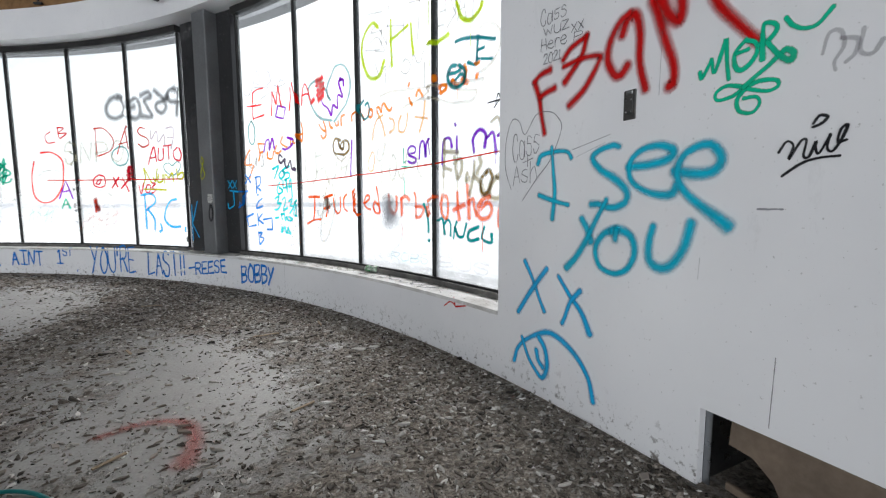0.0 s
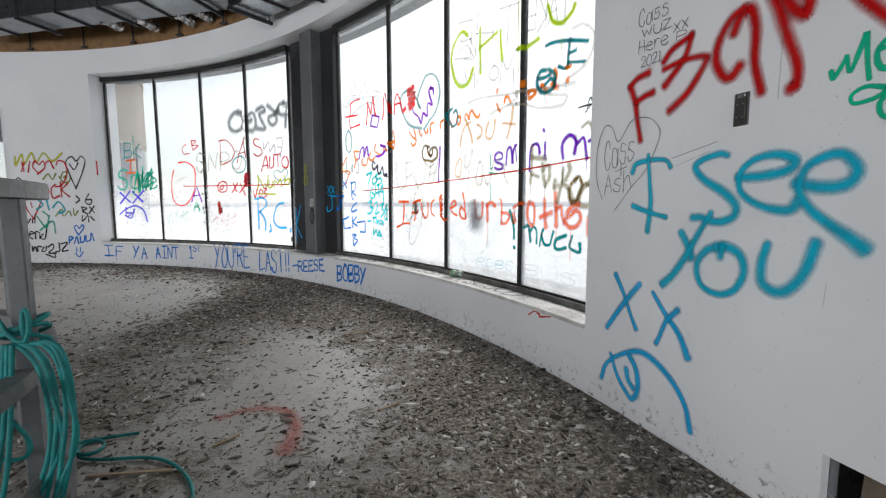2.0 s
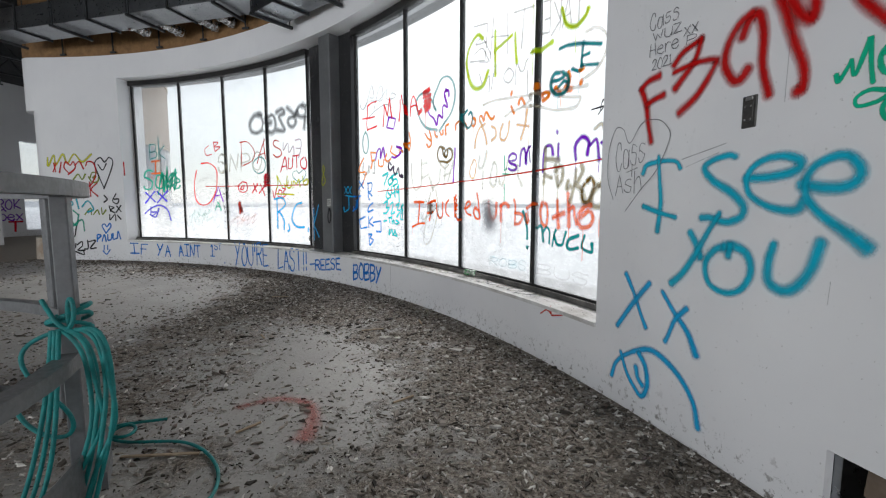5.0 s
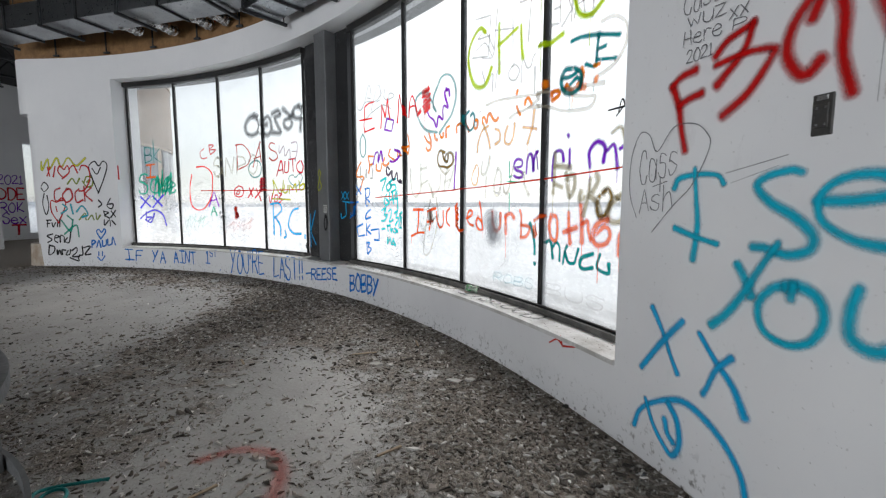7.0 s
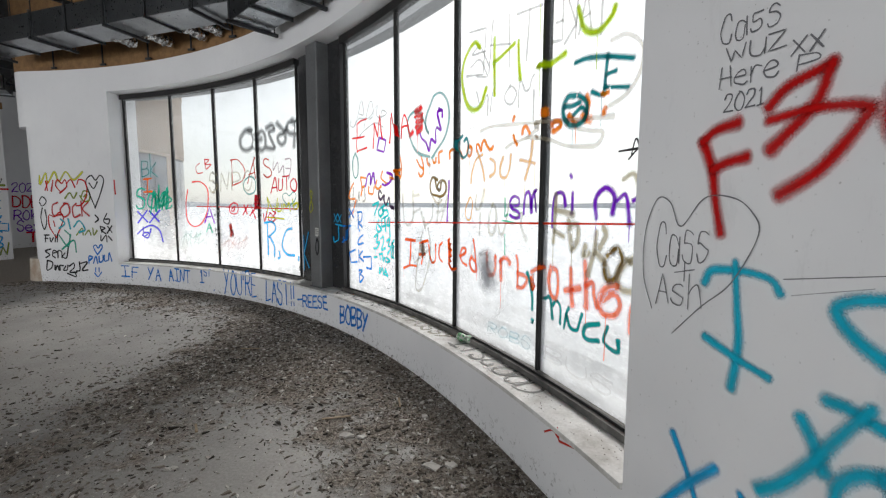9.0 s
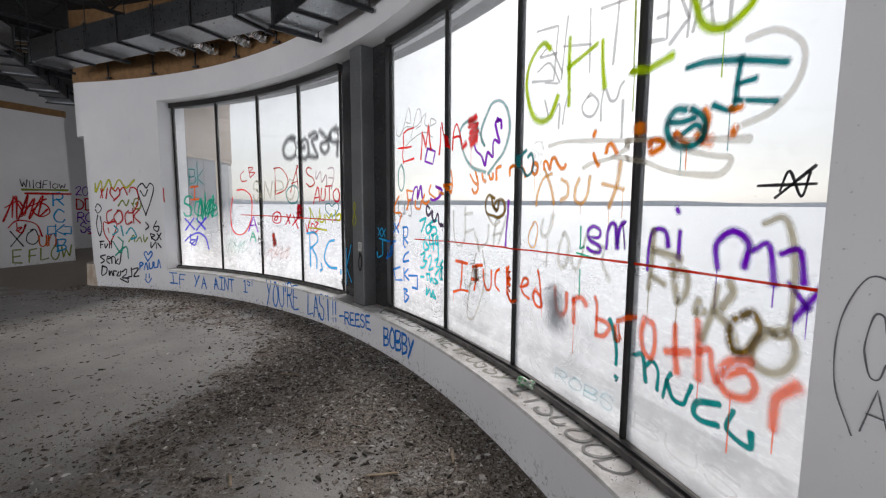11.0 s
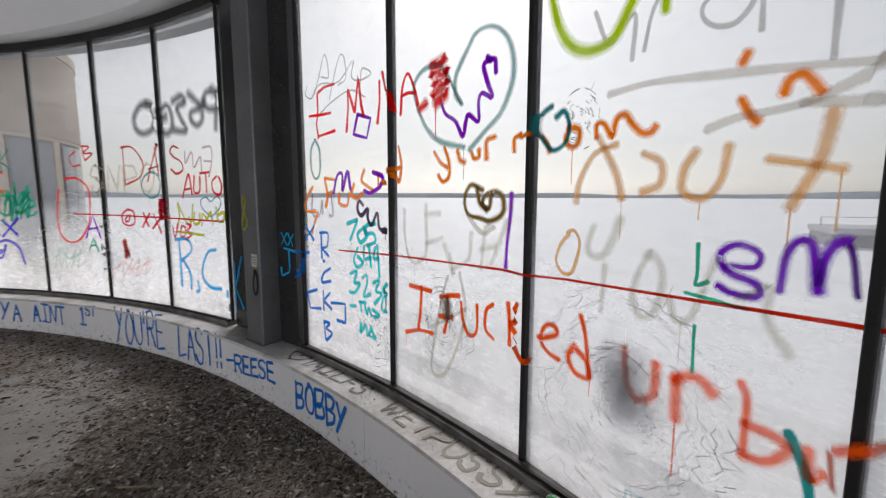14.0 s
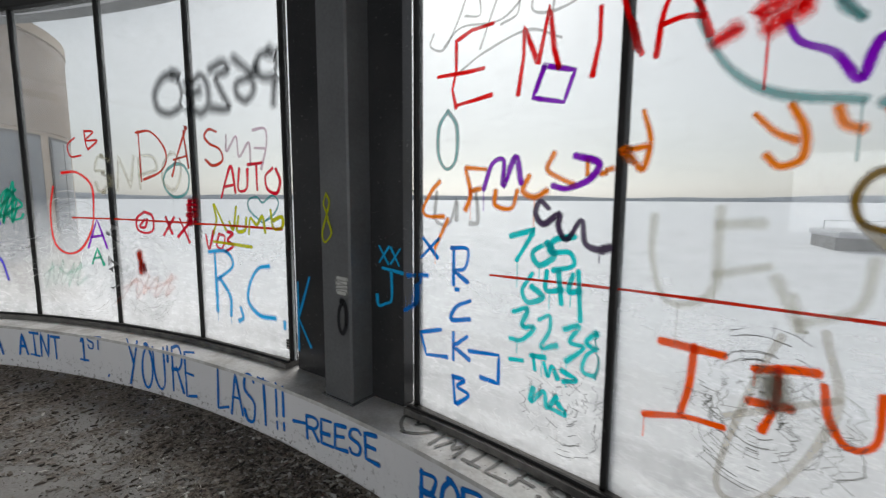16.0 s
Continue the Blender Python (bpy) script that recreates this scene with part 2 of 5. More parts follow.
GREENTIN = worn("green_tin", (0.05, 0.30, 0.09), (0.55, 0.56, 0.52), 0.35, 0.3, big=28.0, small=90.0, bump=0.05, lo=0.45, hi=0.55)
ALU = worn("bare_aluminium", (0.7, 0.7, 0.7), (0.5, 0.5, 0.5), 0.3, 1.0, big=20.0, small=90.0, bump=0.05)
BLACKPLATE = worn("black_box", (0.03, 0.03, 0.03), (0.06, 0.055, 0.05), 0.5, 0.0, big=30.0, small=90.0)


# ---------------------------------------------------------------- mesh helpers
def finish(bm, name, material, parent=None):
    me = bpy.data.meshes.new(name)
    bm.to_mesh(me)
    bm.free()
    me.materials.append(material)
    ob = new(name, me)
    if parent:
        ob.parent = parent
    return ob


def part(name, bm, material, parent, label=""):
    ob = finish(bm, name, material, parent)
    if label:
        ob["label"] = label
    return ob


def thing(name, label, category, group="", kind=""):
    return tagged(new(name), label, category, group, kind)


def box_bm(bm, lo, hi, m=None, bevel=0.0):
    r = bmesh.ops.create_cube(bm, size=1.0)
    sx, sy, sz = (hi[i] - lo[i] for i in range(3))
    for v in r["verts"]:
        v.co = Vector((lo[0] + (v.co.x + 0.5) * sx, lo[1] + (v.co.y + 0.5) * sy, lo[2] + (v.co.z + 0.5) * sz))
    if bevel:
        es = list({e for v in r["verts"] for e in v.link_edges})
        g = bmesh.ops.bevel(bm, geom=es, offset=bevel, segments=1, affect="EDGES")
        vs = list({v for f in g["faces"] for v in f.verts} | {v for v in r["verts"] if v.is_valid})
    else:
        vs = r["verts"]
    if m:
        for v in vs:
            v.co = m @ v.co
    return bm


def box(lo, hi, m=None, bevel=0.0):
    return box_bm(bmesh.new(), lo, hi, m, bevel)


def beam_m(a, b):
    """A pose whose x axis runs from a to b, with z kept as upright as it goes."""
    a, b = Vector(a), Vector(b)
    x = (b - a).normalized()
    up = Vector((0, 0, 1)) if abs(x.z) < 0.95 else Vector((0, 1, 0))
    y = up.cross(x).normalized()
    z = x.cross(y)
    return Matrix.Translation(a) @ Matrix((x, y, z)).transposed().to_4x4(), (b - a).length


def beam(a, b, w, h, bevel=0.0, bm=None):
    m, n = beam_m(a, b)
    return box_bm(bm or bmesh.new(), (0, -w / 2, -h / 2), (n, w / 2, h / 2), m, bevel)


def arc_bm(r0, r1, t0, t1, z0, z1, step=1.0, bm=None, centre=None):
    """A block bent round the room, from angle t0 to t1."""
    bm = bm or bmesh.new()
    n = max(1, int(math.ceil((t1 - t0) / step)))
    rings = []
    for i in range(n + 1):
        th = t0 + (t1 - t0) * i / n
        ps = [polar(th, r, z) for r, z in ((r0, z0), (r1, z0), (r1, z1), (r0, z1))]
        if centre:
            ps = [p - Vector((CX - centre[0], CY - centre[1], 0)) for p in ps]
        rings.append([bm.verts.new(p) for p in ps])
    for a, b in zip(rings, rings[1:]):
        for k in range(4):
            bm.faces.new((a[k], b[k], b[(k + 1) % 4], a[(k + 1) % 4]))
    bm.faces.new(rings[0][::-1])
    bm.faces.new(rings[-1])
    bmesh.ops.recalc_face_normals(bm, faces=bm.faces)
    return bm


def structure(name, bm, material, label, category):
    return tagged(finish(bm, name, material), label, category, kind="structure")


# ---------------------------------------------------------------- outside
bm = bmesh.new()
bmesh.ops.create_grid(bm, x_segments=8, y_segments=8, size=4500)
bmesh.ops.translate(bm, verts=bm.verts, vec=(0, 0, -3.2))
structure("ground", bm, ICE, "pale frozen lake reaching to the horizon", "ground")
bm = bmesh.new()
prev = None
for i in range(90):
    a = radians(-100 + i * 2.3)
    h = 8 + 11 * noise.noise(Vector((i * 0.21, 3.1, 0))) + 6
    p = Vector((math.sin(a) * 1500, math.cos(a) * 1500, -3.2))
    cur = [bm.verts.new(p), bm.verts.new(p + Vector((0, 0, h))), bm.verts.new(p * 1.06 + Vector((0, 0, h * 0.7 + 0.2)))]
    if prev:
        for k in range(2):
            bm.faces.new((prev[k], cur[k], cur[k + 1], prev[k + 1]))
    prev = cur
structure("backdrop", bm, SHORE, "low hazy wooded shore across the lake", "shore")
structure("pavement_ledge", arc_bm(RO + 0.003, RO + 0.32, -10, 62, 0.30, 0.40, 2), PIERM, "grey concrete ledge outside the windows", "ledge")
structure("pavement", arc_bm(RO + 0.01, RO + 3.2, -12, 75, -0.45, -0.3, 3), TERRACE, "snow-dusted terrace below the windows", "terrace")

# pier concrete paled: the haze over the distance is put into its colour
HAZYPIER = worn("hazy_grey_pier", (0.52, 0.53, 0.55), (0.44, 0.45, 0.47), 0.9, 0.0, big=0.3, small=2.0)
pier = thing("pier", "low grey concrete pier out on the pale lake", "pier")
d = Vector((math.sin(radians(36)), math.cos(radians(36)), 0))
s = Vector((d.y, -d.x, 0))
p0 = d * 62 - s * 5.5 + Vector((0, 0, -1.6))
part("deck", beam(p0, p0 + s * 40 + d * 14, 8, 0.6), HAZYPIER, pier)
# the darker concrete colour gives the footing its shade below the deck
part("footing", beam(p0 + Vector((0, 0, -0.95)), p0 + s * 40 + d * 14 + Vector((0, 0, -0.95)), 6.5, 1.3), PIERM, pier, "shaded pier footing")
for k in range(9):
    q = p0 + (s * 40 + d * 14) * (k / 8.0) + Vector((0, 0, 0.3))
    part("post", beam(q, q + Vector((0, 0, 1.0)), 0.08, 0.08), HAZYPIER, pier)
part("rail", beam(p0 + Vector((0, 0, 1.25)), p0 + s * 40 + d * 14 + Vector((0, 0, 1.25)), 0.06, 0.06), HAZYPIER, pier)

tower = thing("tower", "beige rendered round wing of the building with a flat roofline", "building")
TX, TY, TR = -18.0, 10.9, 5.0
part("wall", arc_bm(TR - 0.2, TR, -25, 100, -3.2, 5.55, 2.5, centre=(TX, TY)), TOWER, tower)
part("roof", arc_bm(TR - 0.25, TR + 0.06, -25, 100, 5.552, 5.8, 2.5, centre=(TX, TY)), TOWER, tower, "thin beige parapet")
part("band", arc_bm(TR + 0.001, TR + 0.03, -25, 100, 3.3, 5.5, 2.5, centre=(TX, TY)), worn("brown_cladding", (0.30, 0.235, 0.18), (0.25, 0.19, 0.145), 0.85, big=0.6, small=6.0), tower, "brown cladding band under the roof")
for ang in (58, 78):
    w = part("window", arc_bm(TR - 0.05, TR + 0.025, ang - 8, ang + 8, 0.2, 3.2, 2, centre=(TX, TY)), FRAME, tower)
    part("pane", arc_bm(TR + 0.026, TR + 0.034, ang - 7.4, ang - 0.3, 0.27, 3.13, 2, centre=(TX, TY)), TOWERGLASS, w, "blue-grey pane")
    part("pane", arc_bm(TR + 0.026, TR + 0.034, ang + 0.3, ang + 7.4, 0.27, 3.13, 2, centre=(TX, TY)), TOWERGLASS, w, "blue-grey pane")

# ---------------------------------------------------------------- shell
def litter_at(x, y):
    """How thickly chips and dirt lie on the floor."""
    r = math.hypot(x - CX, y - CY)
    edge = max(0.0, 1.0 - (RW - r) / 1.9)
    n = noise.noise(Vector((x * 0.62 + 4.0, y * 0.62 - 2.0, 0.3))) + 0.5 * noise.noise(Vector((x * 1.7, y * 1.7, 2.0)))
    bare = math.exp(-(((x + 1.55) / 0.85) ** 2 + ((y - 2.5) / 0.85) ** 2)) * 0.62 + math.exp(-(((x + 5.3) / 1.5) ** 2 + ((y - 4.7) / 1.0) ** 2)) * 0.5
    far = max(0.0, min(1.0, (-x - 3.6) / 3.0)) * 0.42 * (1 - edge * 0.6)
    return max(0.0, min(1.0, 0.54 + 0.42 * edge + 0.42 * n - bare - far))


me = bpy.data.meshes.new("floor")
NX, NY, X0, X1, Y0, Y1 = 180, 170, -20.5, 3.0, -14.0, 14.6
fv = [(X0 + (X1 - X0) * i / NX, Y0 + (Y1 - Y0) * j / NY, 0.0) for j in range(NY + 1) for i in range(NX + 1)]
ff = [(j * (NX + 1) + i, j * (NX + 1) + i + 1, (j + 1) * (NX + 1) + i + 1, (j + 1) * (NX + 1) + i) for j in range(NY) for i in range(NX)]
keep = []
for f in ff:
    cx = sum(fv[k][0] for k in f) / 4
    cy = sum(fv[k][1] for k in f) / 4
    if math.hypot(cx - CX, cy - CY) < RO - 0.12 or (-18.9 < cx < -10.0 and -6.8 < cy < 7.05 - 0.81 * (cx + 10.35)):
        keep.append(f)
me.from_pydata(fv, [], keep)
att = me.attributes.new("litter", "FLOAT", "POINT")
att.data.foreach_set("value", [litter_at(v[0], v[1]) for v in fv])
me.materials.append(FLOOR)
floor = tagged(new("floor", me), "bare concrete floor strewn with dirt and chips", "floor", kind="structure")
structure("floor_slab", arc_bm(0.5, RO - 0.1, -12, 348, -0.4, -0.03, 6), PIERM, "concrete slab under the floor", "floor")

structure("wall_knee", arc_bm(RW, RO, BAY1[0], BAY2[-1], -0.02, SILL - 0.02), DRYWALL, "low curved white wall under the windows, sprayed with blue lettering", "wall")
structure("window_sill", arc_bm(RW - 0.012, RO, BAY1[0] + 0.02, BAY2[-1] - 0.02, SILL - 0.016, SILL + 0.01), SILL_M, "grimy white window sill with grey scrawls", "sill")
structure("wall_header", arc_bm(RW, RO, BAY1[0], BAY2[-1], HEAD, TOP), DRYWALL, "curved white bulkhead over the windows", "wall")
structure("wall_west", arc_bm(RW, RO, -11.6, BAY1[0], -0.02, TOP), DRYWALL, "curved white wall end covered in graffiti", "wall")
structure("wall_east", arc_bm(RW, RW + 0.035, BAY2[-1], 64.4, -0.02, TOP), DRYWALL, "curved white drywall with large spray-painted words", "wall")
structure("wall_east_upper", arc_bm(RW, RW + 0.035, 64.4, 69.2, 0.31, TOP), DRYWALL, "white drywall above a cut-out hole", "wall")
structure("wall_south", arc_bm(RW, RW + 0.035, 69.2, 96, -0.02, TOP), DRYWALL, "curved white drywall", "wall")
structure("wall_backing", arc_bm(RO - 0.12, RO, BAY2[-1], 96, -0.02, TOP), BOARD, "brown sheathing board inside the wall", "wall")
structure("wall_jamb", arc_bm(RW + 0.035, RO - 0.12, BAY2[-1], BAY2[-1] + 0.3, -0.02, TOP), DRYWALL, "white window jamb", "wall")
for i, (a, b) in enumerate(((96, 128), (134, 166), (172, 204), (210, 242))):
    structure("wall_ring_low", arc_bm(RW, RO, a, b, -0.02, SILL, 2), DRYWALL, "low white wall under a window", "wall")
    structure("wall_ring_pier", arc_bm(RW, RO, b, b + 6, -0.02, TOP, 2), DRYWALL, "white wall pier between windows", "wall")
structure("wall_ring_head", arc_bm(RW, RO, 96, 248, HEAD, TOP, 2), DRYWALL, "white bulkhead over the windows", "wall")
structure("wall_ring_rear", arc_bm(RW, RO, 248, 262, -0.02, TOP, 2), DRYWALL, "curved white wall", "wall")
structure("trim_board", arc_bm(RW + 0.03, RO, -13.2, 262, TOP, ROOF, 2), OSB, "raw strand board band above the bulkhead", "board")
# rounded end of the wall, and the nose of the bulkhead standing out past it
bm = bmesh.new()
nose = polar(-11.6, RW + 0.272, 0)
bmesh.ops.create_cone(bm, cap_ends=True, segments=40, radius1=0.27, radius2=0.27, depth=3.06, matrix=Matrix.Translation((nose.x, nose.y, 1.51)))
structure("wall_west_end", bm, DRYWALL, "rounded white end of the curved wall", "wall")
bm = bmesh.new()
nose = polar(-12.2, RW + 0.385, 0)
bmesh.ops.create_cone(bm, cap_ends=True, segments=40, radius1=0.38, radius2=0.38, depth=TOP - 3.04, matrix=Matrix.Translation((nose.x, nose.y, (TOP + 3.04) / 2)))
structure("wall_nose", bm, DRYWALL, "rounded white nose of the bulkhead", "wall")
structure("wall_nose_link", arc_bm(RW + 0.003, RO, -12.2, -11.602, 3.042, TOP), DRYWALL, "white bulkhead beside its rounded nose", "wall")
bm = bmesh.new()
nose = polar(-12.3, RW + 0.47, 0)
bmesh.ops.create_cone(bm, cap_ends=True, segments=32, radius1=0.47, radius2=0.45, depth=0.46, matrix=Matrix.Translation((nose.x, nose.y, 0.22)))
structure("wall_plinth", bm, worn("cream_plinth", (0.62, 0.58, 0.50), (0.35, 0.25, 0.18), 0.7, big=3.0), "low rounded cream plinth beside the wall end", "plinth")
# the side wing
structure("wall_wing_north", beam((-9.95, 7.32, ROOF / 2), (-19.2, 14.25, ROOF / 2), 0.25, ROOF + 0.02), DRYWALL, "white slanting wall of the side wing", "wall")
WX = -18.6
WY0, WY1 = 12.05, 13.35
structure("wall_wing_west_a", box((WX - 0.3, -6.6, -0.02), (WX, WY0, ROOF)), DRYWALL, "white wall of the side wing with purple graffiti", "wall")
structure("wall_wing_west_b", box((WX - 0.3, WY1, -0.02), (WX, 14.2, ROOF)), DRYWALL, "white wall of the side wing", "wall")
structure("wall_wing_west_low", box((WX - 0.3, WY0, -0.02), (WX, WY1, 0.22)), DRYWALL, "white wall under the far window", "wall")
structure("wall_wing_west_top", box((WX - 0.3, WY0, 3.46), (WX, WY1, ROOF)), DRYWALL, "white wall over the far window", "wall")
structure("wall_wing_south", box((-18.9, -6.9, -0.02), (-16.6, -6.6, ROOF)), DRYWALL, "white wall of the side wing", "wall")
structure("wall_partition", box((-15.2, 3.2, -0.02), (-15.0, 9.05, 4.14)), DRYWALL, "white partition wall covered in graffiti", "wall")
structure("trim_partition", box((-15.22, 3.2, 4.144), (-14.98, 9.1, 4.32)), OSB, "strand board strip on top of the partition", "board")
bm = bmesh.new()
outline = [polar(th, RO - 0.02, 0) for th in range(-12, 263, 3)] + [Vector(p) for p in ((-16.6, -6.9, 0), (-18.9, -6.9, 0), (-18.9, 14.1, 0))]
low = [bm.verts.new((p.x, p.y, ROOF + 0.01)) for p in outline]
high = [bm.verts.new((p.x, p.y, ROOF + 0.3)) for p in outline]
bm.faces.new(low)
bm.faces.new(high[::-1])
for k in range(len(low)):
    bm.faces.new((low[k], low[(k + 1) % len(low)], high[(k + 1) % len(low)], high[k]))
bmesh.ops.recalc_face_normals(bm, faces=bm.faces)
structure("ceiling", bm, DECK, "black open roof deck above the ducts", "ceiling")


# ---------------------------------------------------------------- windows
def bay(name, edges, label):
    win = tagged(new(name), label, "window", kind="structure")
    part("window_frame", arc_bm(RG - 0.10, RG + 0.06, edges[0], edges[-1], SILL + 0.012, SILL + 0.052, 1.3), TRACK, win, "grey dusty metal bottom track with dirt in it")
    part("window_frame", arc_bm(RG - 0.075, RG - 0.06, edges[0], edges[-1], SILL + 0.052, SILL + 0.07, 1.3), FRAME, win)
    part("window_frame", arc_bm(RG - 0.07, RG + 0.06, edges[0], edges[-1], HEAD - 0.09, HEAD - 0.002, 1.3), FRAME, win)
    for k, th in enumerate(edges):
        off = 0.18 if k == 0 else (-0.18 if k == len(edges) - 1 else 0)
        p = polar(th + off, RG, 0)
        m = Matrix.Translation(p) @ pose(0, 0, 0, 0, 0, -th)
        mu = part("mullion", box((-0.0145, -0.030, SILL + 0.05), (0.0145, 0.030, HEAD - 0.08), m, 0.004), FRAME, win)
    for a, b in zip(edges, edges[1:]):
        pa, pb = polar(a, RG, 0), polar(b, RG, 0)
        m, n = beam_m(pa, pb)
        g = part("pane", box((0.0, -0.004, SILL + 0.048), (n, 0.004, HEAD - 0.085), m), GLASS, win, "clear glass pane scratched, misted and sprayed with graffiti")
        g.visible_shadow = False
    return win


bay("window_1", BAY1, "four tall curved-bay window panes covered in graffiti")
bay("window_2", BAY2, "four tall window panes with spray-painted words and cracks")
win3 = tagged(new("window_3"), "plain tall window at the end of the wing", "window", kind="structure")
part("window_frame", box((WX - 0.2, WY0, 0.22), (WX - 0.1, WY0 + 0.06, 3.46)), FRAME, win3)
part("window_frame", box((WX - 0.2, WY1 - 0.06, 0.22), (WX - 0.1, WY1, 3.46)), FRAME, win3)
g = part("pane", box((WX - 0.156, WY0 + 0.06, 0.22), (WX - 0.15, WY1 - 0.06, 3.46)), GLASS, win3)
g.visible_shadow = False

pa, pb = polar(BAY1[-1] + 0.36, RG, 0), polar(BAY2[0] - 0.36, RG, 0)
m, n = beam_m(pa, pb)
structure("wall_spandrel", box((0, -0.03, SILL + 0.012), (n, 0.06, HEAD - 0.004), m), SPANDREL, "dark glossy infill panel behind the column", "panel")
col = thing("steel_column", "grey painted steel column standing on the window sill", "column")
m = Matrix.Translation((-3.19, 5.905, 0)) @ pose(0, 0, 0, 0, 0, -29.2)
part("shaft", box((-0.135, -0.135, SILL + 0.012), (0.135, 0.11, HEAD - 0.004), m, 0.012), STEEL, col)
part("base_plate", box((-0.15, -0.148, SILL + 0.0105), (0.15, 0.12, SILL + 0.022), m, 0.003), STEEL, col)

# eave and parapet outside
structure("wall_eave", arc_bm(RO + 0.003, 10.64, -12.3, 75, 3.64, 5.7, 1.5), PIERM, "grey eave above the windows outside", "eave")

# ---------------------------------------------------------------- ducts and roof steel
def duct(name, a, b, w, h, n, label):
    d = thing(name, label, "duct", "ventilation ducts under the roof")
    m, ln = beam_m(a, b)
    part("body", box((0, -w / 2, 0), (ln, w / 2, h), m, 0.006), GALV, d)
    for k in range(n + 1):
        x = ln * k / n
        bm = bmesh.new()
        box_bm(bm, (x - 0.012, -w / 2 - 0.028, -0.028), (x + 0.012, w / 2 + 0.028, 0.0), m)
        box_bm(bm, (x - 0.012, -w / 2 - 0.028, 0), (x + 0.012, -w / 2, h + 0.028), m)
        box_bm(bm, (x - 0.012, w / 2, 0), (x + 0.012, w / 2 + 0.028, h + 0.028), m)
        part("flange", bm, BLACKSTEEL if k % 2 else GALV, d)
    for k in range(0, n + 1, 2):
        x = ln * k / n + 0.08
        for sgn in (-1, 1):
            part("hanger", box((x - 0.006, sgn * (w / 2 + 0.034) - 0.006, -0.03), (x + 0.006, sgn * (w / 2 + 0.034) + 0.006, ROOF - a[2]), m), BLACKSTEEL, d)
        part("trapeze_bar", box((x - 0.02, -w / 2 - 0.08, -0.075), (x + 0.02, w / 2 + 0.08, -0.034), m), BLACKSTEEL, d)
    return d


duct("air_duct", (-9.9, 6.12, 4.2), (-4.15, 5.86, 4.2), 0.54, 0.38, 7, "galvanised rectangular air duct hung below the black deck")
duct("air_duct", (-4.02, 5.62, 3.86), (-1.9, 4.55, 3.86), 0.50, 0.42, 4, "galvanised duct end box beside the curved bulkhead")
duct("air_duct", (-15.6, 1.2, 4.45), (-10.2, 5.6, 4.45), 0.7, 0.4, 8, "wide galvanised duct running back into the wing")
duct("air_duct", (-16.0, 9.6, 4.75), (-10.9, 5.2, 4.75), 0.6, 0.35, 8, "galvanised duct crossing over the partition")
duct("air_duct", (-13.5, -1.0, 4.7), (-5.5, 3.4, 4.7), 0.6, 0.35, 9, "galvanised duct under the dark roof")


def flex(x, y0, y1, z, r):
    f = thing("flexible_duct", "crumpled silver foil flexible duct stub", "duct", "foil duct stubs")
    bm = bmesh.new()
    rings = []
    n, k = 26, 14
    for i in range(n + 1):
        rr = r * (1.0 if i % 2 else 0.86) * (1 + 0.08 * math.sin(i * 1.7))
        c = Vector((x + 0.03 * math.sin(i * 0.4), y0 + (y1 - y0) * i / n, z + 0.02 * math.cos(i * 0.5)))
        rings.append([bm.verts.new(c + Vector((rr * math.cos(2 * math.pi * j / k), 0, rr * math.sin(2 * math.pi * j / k)))) for j in range(k)])
    for a, b in zip(rings, rings[1:]):
        for j in range(k):
            bm.faces.new((a[j], b[j], b[(j + 1) % k], a[(j + 1) % k]))
    bm.faces.new(rings[0])
    bm.faces.new(rings[-1][::-1])
    part("sleeve", bm, FOIL, f)


for fx in (-7.15, -6.55, -5.75, -5.35):
    flex(fx, 6.1, 6.72 + 0.1 * math.cos(fx * 3), 4.28, 0.085)


def joist(a, b, depth=0.45):
    """An open-web roof joist."""
    j = thing("roof_joist", "dark open-web steel joist under the deck", "joist", "roof joists")
    a, b = Vector(a), Vector(b)
    dn = Vector((0, 0, -depth))
    part("top_chord", beam(a, b, 0.09, 0.05), BLACKSTEEL, j)
    part("bottom_chord", beam(a + dn, b + dn, 0.09, 0.05), BLACKSTEEL, j)
    n = max(2, int((b - a).length / 0.7))
    bm = bmesh.new()
    for i in range(n):
        p, q = a.lerp(b, i / n), a.lerp(b, (i + 0.5) / n)
        r = a.lerp(b, (i + 1) / n)
        beam(p, q + dn, 0.03, 0.03, bm=bm)
        beam(q + dn, r, 0.03, 0.03, bm=bm)
    part("web", bm, BLACKSTEEL, j)


for k in range(9):
    xe = -15.2 + k * 1.75
    ye = 6.4 - 0.78 * (xe + 9.95) if xe < -9.9 else CY + math.sqrt(9.5 ** 2 - (xe - CX) ** 2)
    joist((-18.3 + k * 1.75, -5.5 if k < 7 else -4.0, 5.4), (xe, ye, 5.4))
for k in range(4):
    pipe = thing("ceiling_batten", "pale timber batten under the dark deck", "batten", "timber battens")
    part("bar", beam((-14.6 + k * 0.55, 3.5 + k * 0.9, 4.95), (-11.2 + k * 0.2, 6.6 + k * 0.5, 4.95), 0.09, 0.045), TIMBER if k % 2 else GALV, pipe)
for k in range(5):
    hb = thing("hanger_bracket", "short dark hanger bracket on the strand board", "bracket", "hanger brackets")
    p = polar(-8 + k * 6.5, RW - 0.02, 0)
    part("rod", beam(p + Vector((0, 0, 4.12)), p + Vector((0, 0, 4.9)), 0.02, 0.02), BLACKSTEEL, hb)
    part("foot", beam(p + Vector((-0.06, 0, 4.12)), p + Vector((0.06, 0, 4.12)), 0.03, 0.03), BLACKSTEEL, hb)

